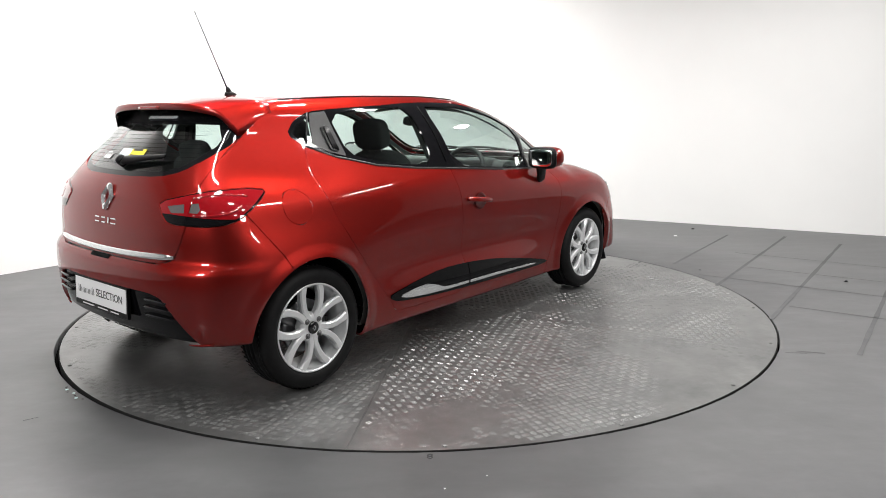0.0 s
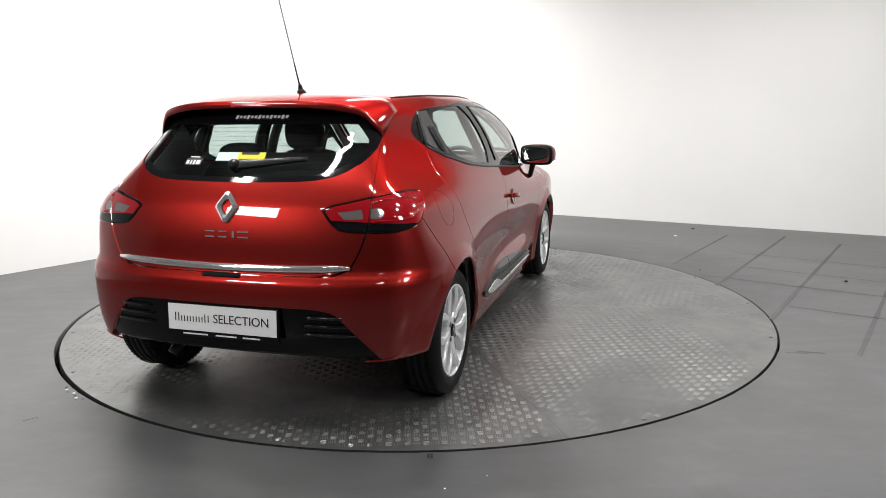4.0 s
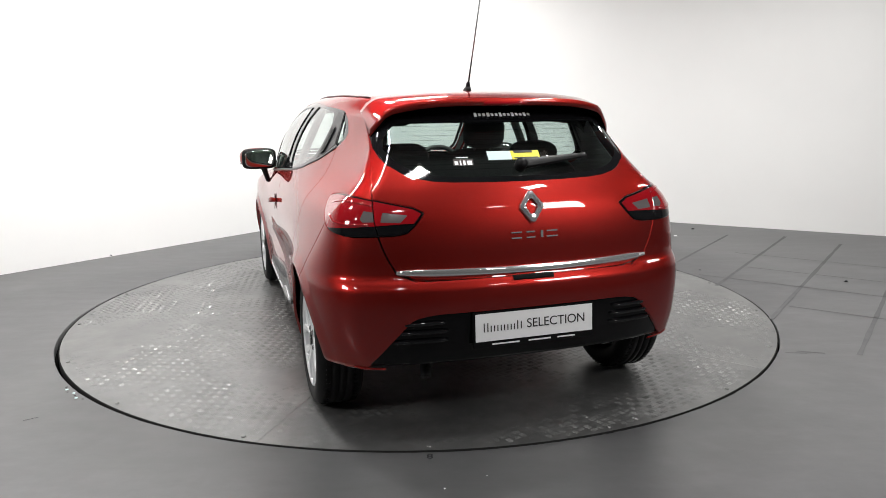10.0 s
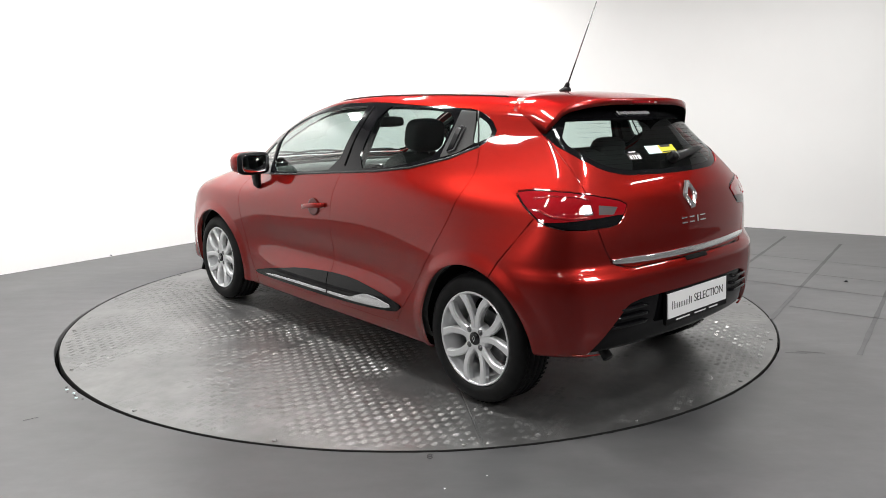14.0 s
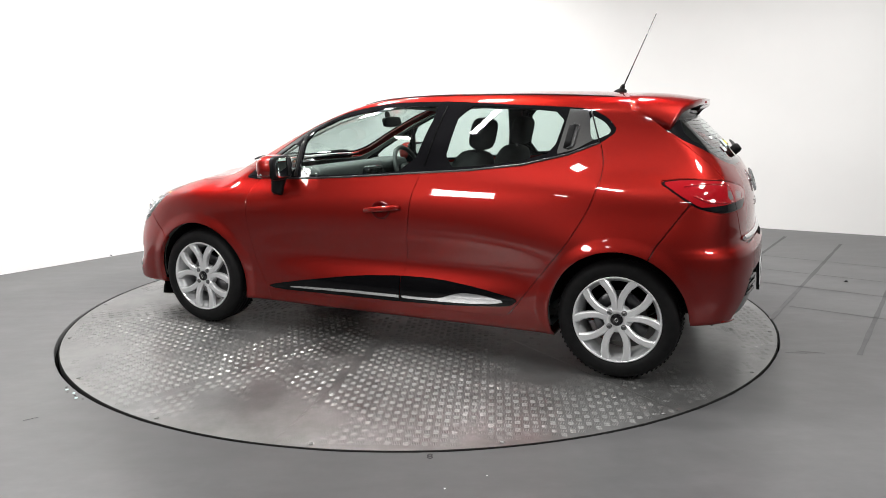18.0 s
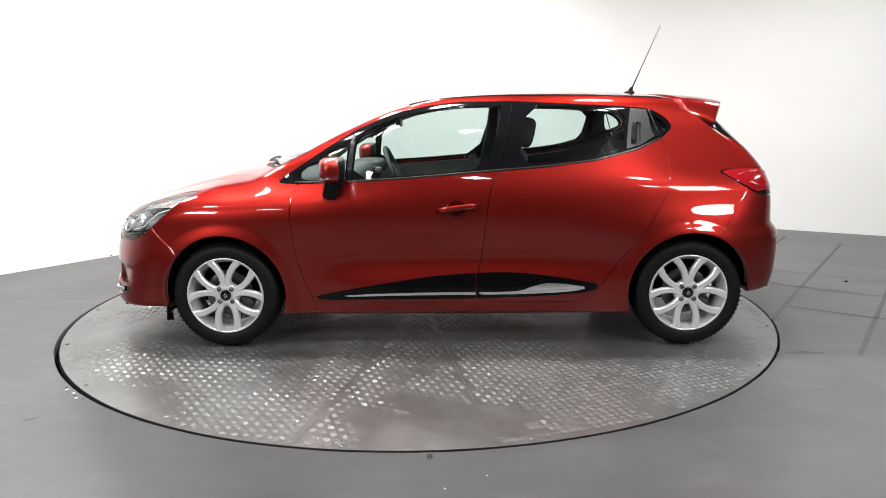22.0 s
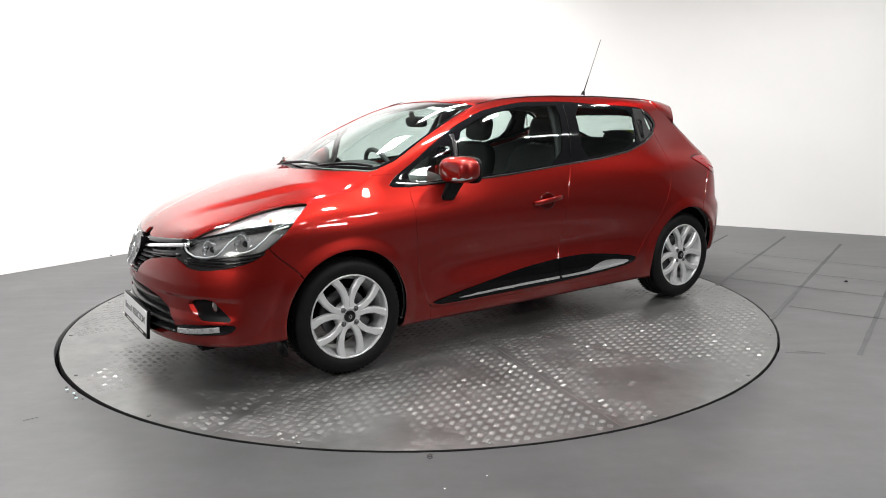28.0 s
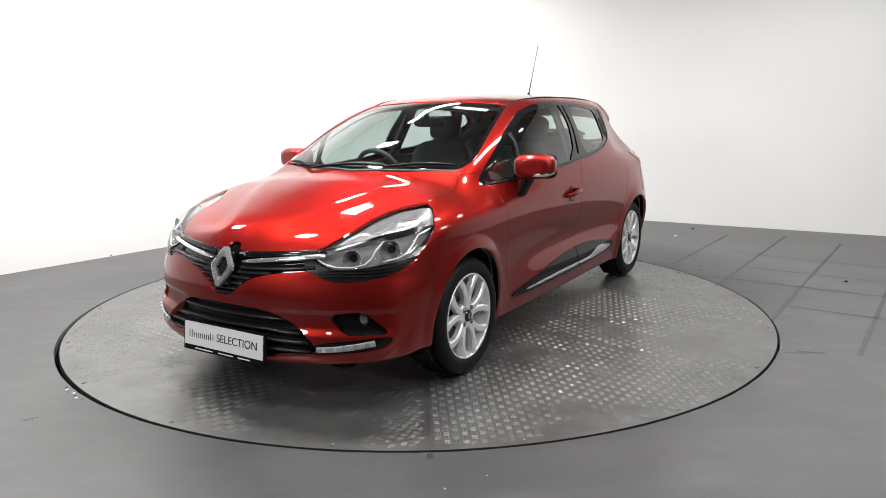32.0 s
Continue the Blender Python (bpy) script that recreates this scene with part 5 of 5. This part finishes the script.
# ---- aerial ----
bm = bmesh.new()
base = Vector((-1.121, 0, float(TOP(-1.121)) - 0.003))
for k in range(1):
    blob(bm, (0.040, 0.016, 0.022), pose(base.x, 0, base.z, 0, 12), 0.9)
    blob(bm, (0.014, 0.010, 0.026), pose(base.x - 0.012, 0, base.z + 0.022, 0, -24), 0.9)
aerial = part("aerial", tidy(bm), BLACK, car, "thin black roof aerial leaning back")
tip = Vector((-1.306, 0, 1.832))
start = base + Vector((-0.02, 0, 0.035))
bm = bmesh.new()
sweep(bm, [start, start + (tip - start) * 0.28], 0.0085, 0.0085, (1, 0, 0), [1, 0.8], power=1)
part("aerial_sleeve", tidy(bm), BLACK, aerial)
bm = bmesh.new()
sweep(bm, [start + (tip - start) * 0.27, tip], 0.0062, 0.0062, (1, 0, 0), power=1)
part("aerial_whip", tidy(bm), DARK_METAL, aerial)
for y in (0.33, -0.33):
    bm = bmesh.new()
    blob(bm, (0.055, 0.030, 0.006), pose(-1.34, y, float(TOP(-1.34)) - float(CROWN(-1.34)) * y * y + 0.002), 0.8)
    part("spoiler_cap", tidy(bm), RED, spoiler)

# ---- roof mouldings ----
for side in (1, -1):
    pts, nrm = rail("top", [(x, np.interp(x, (-1.205, -0.9, -0.4, 0.05, 0.275), (0.497, 0.527, 0.547, 0.537, 0.502))) for x in np.linspace(0.26, -1.19, 16)], 0.002)
    bm = bmesh.new()
    sweep(bm, flipped(pts, side), 0.012, 0.006)
    part("roof_moulding", tidy(bm), SATIN, car, "thin black roof moulding")

# ---- mirrors, handles, window trim ----
for side in (1, -1):
    # housing, wider than deep, its front rounded
    m = pose(0.655, 0.888 * side, 1.006, 0, 0, 9 * side)
    bm = bmesh.new()
    blob(bm, (0.080, 0.120, 0.074), m, 0.68, 0.72, 36, 20)
    for v in bm.verts:
        q = m.inverted() @ v.co
        q.x = min(q.x, 0.072) if q.x > 0 else max(q.x, -0.052)
        q.z *= 1 - 0.18 * (q.y * side + 0.1) / 0.2 if q.z < 0 else 1
        v.co = m @ q
    mirror = part("door_mirror", tidy(bm), RED, car, "red door mirror with black base and clear indicator")
    bm = bmesh.new()
    blob(bm, (0.004, 0.100, 0.056), m @ pose(-0.0620, 0.0, 0.002), 0.5, 0.6)
    part("mirror_glass", tidy(bm), MIRROR, mirror, "silvered mirror glass")
    bm = bmesh.new()
    blob(bm, (0.024, 0.117, 0.070), m @ pose(-0.0400, 0, 0.001), 0.45, 0.6)
    part("mirror_rim", tidy(bm), BLACK, mirror)
    bm = bmesh.new()
    pts = [m @ Vector((0.058, -0.02 * side, -0.045)), m @ Vector((0.064, 0.03 * side, -0.041)), m @ Vector((0.053, 0.078 * side, -0.036)), m @ Vector((0.022, 0.111 * side, -0.030))]
    sweep(bm, pts, 0.024, 0.022, (0, 0, 1), [0.5, 1, 1, 0.6])
    part("mirror_indicator", tidy(bm), FROST, mirror, "clear indicator strip in the mirror housing")
    bm = bmesh.new()
    foot = [(0.690, 0.800 * side, 0.835), (0.690, 0.825 * side, 0.862), (0.672, 0.840 * side, 0.910), (0.655, 0.852 * side, 0.955), (0.650, 0.858 * side, 0.975)]
    sweep(bm, foot, 0.095, 0.040, (0, 1, 0), [0.55, 0.85, 0.9, 1.1, 1.1], 12)
    part("mirror_arm", tidy(bm), BLACK, mirror, "matt black mirror arm")
    # front handle
    pts, nrm = [], []
    for u, v, lift in ((0.098, 0.780, 0.004), (0.075, 0.783, 0.022), (0.03, 0.790, 0.032), (-0.04, 0.798, 0.034), (-0.09, 0.803, 0.028), (-0.128, 0.806, 0.008)):
        p, n = on_body("side", u, v)
        pts.append(p + n * lift)
        nrm.append(n)
    bm = bmesh.new()
    sweep(bm, flipped(pts, side), 0.028, 0.018, [tuple(q) for q in flipped(nrm, side)], [0.7, 1, 1, 1, 1.05, 0.75], 12)
    handle = part("door_handle", tidy(bm), RED, car, "body-coloured pull door handle")
    p, n = on_body("side", -0.010, 0.788)
    mm = facing((p.x, p.y * side, p.z), (n.x, n.y * side, n.z))
    bm = bmesh.new()
    lathe(bm, ((0.054, 0.0004), (0.049, 0.0030), (0.040, 0.0022), (0.0001, 0.0012)), mm @ Matrix.Diagonal((1.08, 0.92, 1, 1)), 32)
    for v in bm.verts:
        v.co += Vector((0, 0.004 * side, 0))
    part("handle_cup", tidy(bm), RED_SHADED, handle, "cup behind the handle, its shade put in as darker red")
    # rear handle, set in the window surround
    pts, nrm = rail("side", ((-1.020, 1.245), (-1.045, 1.238), (-1.030, 1.135), (-1.000, 1.124)), 0.003, 3)
    bm = bmesh.new()
    sweep(bm, flipped(pts, side), 0.010, 0.008, [tuple(q) for q in flipped(nrm, side)], None, 8)
    part("rear_door_handle", tidy(bm), SATIN, car, "hidden black rear door handle in the window surround")
    pts, nrm = rail("side", ((-1.012, 1.238), (-0.998, 1.126)), 0.001, 3)
    bm = bmesh.new()
    sweep(bm, flipped(pts, side), 0.034, 0.005, [tuple(q) for q in flipped(nrm, side)], None, 8, 0.3)
    part("handle_recess", tidy(bm), BLACK, car)
    for line, w, mat, name in ((((0.90, 0.929), (0.584, 0.938), (0.216, 0.959), (-0.147, 0.987), (-0.507, 1.012), (-0.786, 1.044), (-1.014, 1.097), (-1.155, 1.154)), 0.011, SATIN, "belt_seal"),
                               (((-0.250, 1.03), (-0.322, 1.342)), 0.004, DARK, "pillar_gap"), (((0.590, 0.952), (0.562, 1.190)), 0.026, SATIN, "window_divider"),
                               (((-1.095, 1.315), (-1.150, 1.165)), 0.008, SATIN, "quarter_divider")):
        pts, nrm = rail("side", line, 0.001 if w < 0.02 else -0.001, 4)
        bm = bmesh.new()
        sweep(bm, flipped(pts, side), w, 0.006, [tuple(q) for q in flipped(nrm, side)])
        part(name, tidy(bm), mat, car)
# ---- wipers ----
for y0, y1, x0, x1 in ((-0.28, 0.26, 1.20, 1.150), (0.22, 0.60, 1.165, 1.02), (-0.30, -0.56, 1.175, 1.05)):
    pts = []
    for k in np.linspace(0, 1, 8):
        y = y0 + (y1 - y0) * k
        q, n = on_body("top", x0 + (x1 - x0) * k - 0.012 * math.sin(3.14 * k), abs(y))
        pts.append(Vector((q.x, y, q.z + 0.014)))
    bm = bmesh.new()
    sweep(bm, pts, 0.016, 0.014, (0.4, 0, 1), [0.6] + [1] * 6 + [0.5])
    part("wiper", tidy(bm), BLACK, car, "black windscreen wiper at rest")
pts, nrm = rail("tail", ((-0.005, 1.085), (-0.10, 1.093), (-0.22, 1.104), (-0.325, 1.112)), 0.020, 3)
bm = bmesh.new()
sweep(bm, pts, 0.050, 0.026, [tuple(q) for q in nrm], list(np.linspace(1.0, 0.42, len(pts))), 10)
wiper = part("rear_wiper", tidy(bm), BLACK, tailgate, "black rear wiper at rest")
p, n = on_tail(-0.005, 1.085)
bm = bmesh.new()
lathe(bm, ((0.026, 0.0), (0.026, 0.030), (0.020, 0.042), (0.0001, 0.045)), facing(p, n), 28)
part("wiper_pivot", tidy(bm), BLACK, tailgate)

# thin heater wires in the rear window
for k in range(11):
    z = 1.085 + 0.019 * k
    half = 0.50 - 0.45 * max(z - 1.12, 0) - 1.8 * max(1.12 - z, 0)
    pts, nrm = rail("tail", [(y, z) for y in np.linspace(-half, half, 15)], -0.003)
    bm = bmesh.new()
    sweep(bm, pts, 0.0008, 0.0006, [tuple(q) for q in nrm], sides=4)
    part("heater_wire", tidy(bm), DARK, tailgate)

# ---- stickers ----
def sticker(name, y, z, w, h, mat, label, lift=-0.0015):
    p, n = on_tail(y, z)
    bm = bmesh.new()
    box(bm, -w / 2, w / 2, -h / 2, h / 2, lift, lift + 0.0008, facing(p, n))
    return part(name, bm, mat, tailgate, label, smooth=False)


sticker("window_sticker", 0.068, 1.133, 0.105, 0.046, PALE, "pale blue dealer sticker")
sticker("window_sticker", -0.050, 1.133, 0.130, 0.046, YELLOW, "yellow dealer sticker with dark lettering bars")
sticker("sticker_bar", -0.042, 1.145, 0.085, 0.012, INK, "", 0.0)
sticker("sticker_bar", -0.050, 1.121, 0.110, 0.006, INK, "", 0.0)
sticker("window_sticker", 0.232, 1.110, 0.085, 0.034, SMOKE, "translucent oil sticker with white lettering bars")
for k, (dy, w, h) in enumerate(((0.030, 0.014, 0.018), (0.012, 0.006, 0.024), (-0.004, 0.010, 0.024), (-0.026, 0.020, 0.022))):
    sticker("sticker_bar", 0.232 + dy, 1.107, w, h, PLATE, "", 0.0)
sticker("sticker_bar", 0.232, 1.128, 0.050, 0.005, PLATE, "", 0.0)
for k in range(14):
    sticker("web_bar", 0.112 - 0.0192 * k, 1.297, 0.0125, 0.016 if k % 3 else 0.023, PLATE, "", 0.002)
q, n = on_body("top", 0.40, 0.33)
bm = bmesh.new()
box(bm, -0.12, 0.12, -0.022, 0.022, -0.007, -0.0062, facing(q, n, (-1, 0, 0.3)) )
part("windscreen_sticker", bm, PLATE, windscreen, "white paper strip inside the windscreen", smooth=False)

# ---- cabin ----
def seat(x, y, wide, label, rear=False):
    bm = bmesh.new()
    blob(bm, (0.26, wide, 0.085), pose(x + 0.12, y, 0.50, 0, -8), 0.45)
    ob = part("seat", tidy(bm), CLOTH, car, label)
    bm = bmesh.new()
    blob(bm, (0.075, wide * 0.98, 0.31 if rear else 0.30), pose(x - 0.20, y, 0.81 if rear else 0.80, 0, -17), 0.4 if rear else 0.5)
    part("backrest", tidy(bm), CLOTH, ob)
    for dy in ((0.0,) if not rear else (-0.34, 0.34)):
        bm = bmesh.new()
        blob(bm, (0.052, 0.125, 0.090), pose(x - (0.325 if not rear else 0.29), y + dy, 1.185 if not rear else 1.075, 0, -12), 0.55)
        part("headrest", tidy(bm), CLOTH, ob)
        for e in (-0.05, 0.05):
            bm = bmesh.new()
            sweep(bm, [(x - 0.285, y + dy + e, 0.98 if rear else 1.02), (x - 0.315, y + dy + e, 1.06 if rear else 1.15)], 0.012, 0.012, (0, 1, 0), power=1)
            part("headrest_post", tidy(bm), DARK_METAL, ob)


seat(-0.10, 0.36, 0.25, "dark grey cloth front seat")
seat(-0.10, -0.36, 0.25, "dark grey cloth front seat")
seat(-0.86, 0.0, 0.62, "dark grey cloth rear bench", True)
bm = bmesh.new()
blob(bm, (0.26, 0.70, 0.15), pose(0.80, 0, 0.82, 0, 6), 0.35)
blob(bm, (0.12, 0.15, 0.05), pose(0.60, -0.36, 0.945), 0.6)
dash = part("dashboard", tidy(bm), CABIN, car, "dark grey soft plastic dashboard")
bm = bmesh.new()
blob(bm, (0.03, 0.10, 0.10), pose(0.53, 0.0, 0.86, 0, -14), 0.3)
part("centre_console", tidy(bm), GLOSS, car)
wheel_m = pose(0.42, -0.36, 0.895, 0, -68)
bm = bmesh.new()
lathe(bm, [(0.180 + 0.016 * math.cos(a), 0.016 * math.sin(a)) for a in np.linspace(0, 2 * math.pi, 10, endpoint=False)], wheel_m, 48, True)
steer = part("steering_wheel", tidy(bm), CABIN, car, "black three-spoke steering wheel")
bm = bmesh.new()
blob(bm, (0.065, 0.075, 0.022), wheel_m @ pose(0, 0, -0.01), 0.6)
for a in (0, 90, 180):
    box(bm, 0.04, 0.17, -0.016, 0.016, -0.012, 0.004, wheel_m @ pose(0, 0, 0, 0, 0, a + 90))
part("steering_boss", tidy(bm), CABIN, steer)
bm = bmesh.new()
blob(bm, (0.018, 0.115, 0.034), pose(0.36, 0.0, 1.248, 0, 12), 0.5)
blob(bm, (0.016, 0.016, 0.035), pose(0.39, 0, 1.285, 0, 20), 0.7)
part("cabin_mirror", tidy(bm), BLACK, car, "black rear-view mirror")
bm = bmesh.new()
box(bm, -1.62, -1.18, -0.55, 0.55, 0.93, 0.955)
part("parcel_shelf", bm, CLOTH, car, smooth=False)
bm = bmesh.new()
box(bm, -1.15, 1.15, -0.72, 0.72, 0.26, 0.30)
part("cabin_floor", bm, CLOTH, car, smooth=False)
for side in (1, -1):
    for x, y0, z0, y1, z1 in ((-0.28, 0.60, 1.30, 0.74, 0.75),):
        bm = bmesh.new()
        sweep(bm, [(x - 0.02, 0.575 * side, 1.33), (x, 0.66 * side, 1.15), (x + 0.04, 0.74 * side, 0.95), (x + 0.06, 0.76 * side, 0.5)], 0.10, 0.035, (0, 1, 0))
        part("inner_pillar", tidy(bm), CABIN, car)


# ---- joints, marks and litter on the floor ----
def strip(name, a, b, w, mat, label):
    """A thin flat strip on the floor from a to b."""
    a, b = Vector((*a, 0)), Vector((*b, 0))
    d = (b - a).normalized()
    n = Vector((-d.y, d.x, 0)) * (w / 2)
    bm = bmesh.new()
    k = max(2, int((b - a).length / 0.15))
    rows = []
    for i in range(k + 1):
        p = a + (b - a) * (i / k)
        j = n * (0.75 + 0.5 * random.random())
        rows.append((bm.verts.new(p + j + Vector((0, 0, 0.0015))), bm.verts.new(p - j + Vector((0, 0, 0.0015)))))
    for (p, q), (r, s) in zip(rows, rows[1:]):
        bm.faces.new((p, q, s, r))
    return tagged(mesh_ob(name, bm, mat), label, kind="structure")


AWAY, ACROSS = Vector((0.607, 0.795)), Vector((0.795, -0.607))
for k, (x, y, back, ahead) in enumerate(((2.25, 0.354, -0.05, 2.5), (2.269, -0.499, -0.1, 3.0), (2.537, -1.038, -0.3, 3.4), (2.199, 1.144, -0.05, 1.7), (3.3, -1.4, -0.6, 3.0))):
    o = Vector((x, y))
    strip("floor_joint", o + AWAY * back, o + AWAY * ahead, 0.026, JOINT, "faint dark joint in the grey floor")
for x, y, n in ((2.229, 0.687, 2.6), (2.72, 0.944, 1.6), (2.9, 1.55, 1.9), (2.47, -0.29, 1.5)):
    o = Vector((x, y))
    strip("floor_joint", o, o + ACROSS * n, 0.012, JOINT, "faint dark joint in the grey floor")


def crumb(x, y, size, mat, label, flat=0.5):
    rng = random.Random(int(x * 1000) + int(y * 100))
    bm = bmesh.new()
    bmesh.ops.create_icosphere(bm, subdivisions=1, radius=size)
    for v in bm.verts:
        v.co *= 0.7 + 0.6 * rng.random()
        v.co.z = max(v.co.z * flat, -size * flat * 0.5)
    low = min(v.co.z for v in bm.verts)
    bmesh.ops.translate(bm, vec=(x, y, -low + 0.001), verts=bm.verts)
    tagged(mesh_ob("debris", bm, mat, smooth=False), label, "debris", "bits of litter on the floor")


crumb(3.247, 0.367, 0.016, INK, "small black crumb of rubber on the floor")
crumb(3.005, 2.895, 0.016, INK, "small black crumb of rubber on the floor")
crumb(-2.95, 1.88, 0.030, INK, "small dark scrap lying by the wall")
crumb(2.671, 2.483, 0.020, PLATE, "small white scrap of paper on the floor", 0.2)
crumb(2.30, 0.845, 0.010, INK, "small black crumb of rubber on the floor")
crumb(0.067, -2.573, 0.004, PLATE, "tiny white chip on the floor")
crumb(0.226, -2.488, 0.003, PLATE, "tiny white chip on the floor")
for i in range(7):
    a = radians(-139.5 + 0.9 * i)
    crumb((RADIUS + 0.035 + 0.008 * (i % 3)) * math.cos(a), (RADIUS + 0.035 + 0.008 * (i % 3)) * math.sin(a), 0.006 + 0.003 * (i % 2), PALE if i % 2 else INK, "flaked paint chip beside the turntable edge", 0.3)
strip("floor_scratch", (-1.765, -1.898), (-1.715, -1.862), 0.006, INK, "short dark scratch in the floor paint")
strip("floor_scratch", (2.054, -1.193), (2.187, -1.239), 0.008, JOINT, "short dark scratch in the floor paint")
strip("floor_scratch", (1.98, -1.21), (2.09, -1.235), 0.006, JOINT, "short dark scratch in the floor paint")
mark = flat_text("floor_mark", "8", 0.055, pose(0.018, -2.325, 0.0012), INK, None)
tagged(mark, "small dark figure painted beside the turntable", kind="structure")


def motions():
    """The disc turns, and the car on it."""
    turn = lambda a: pose(0, 0, 0, 0, 0, a)
    walk(disc, [(t, turn(a)) for t, a in TURNS])
    walk(car, [(t, turn(a) @ pose(CAR_X, CAR_Y, 0.004)) for t, a in TURNS])


motions()
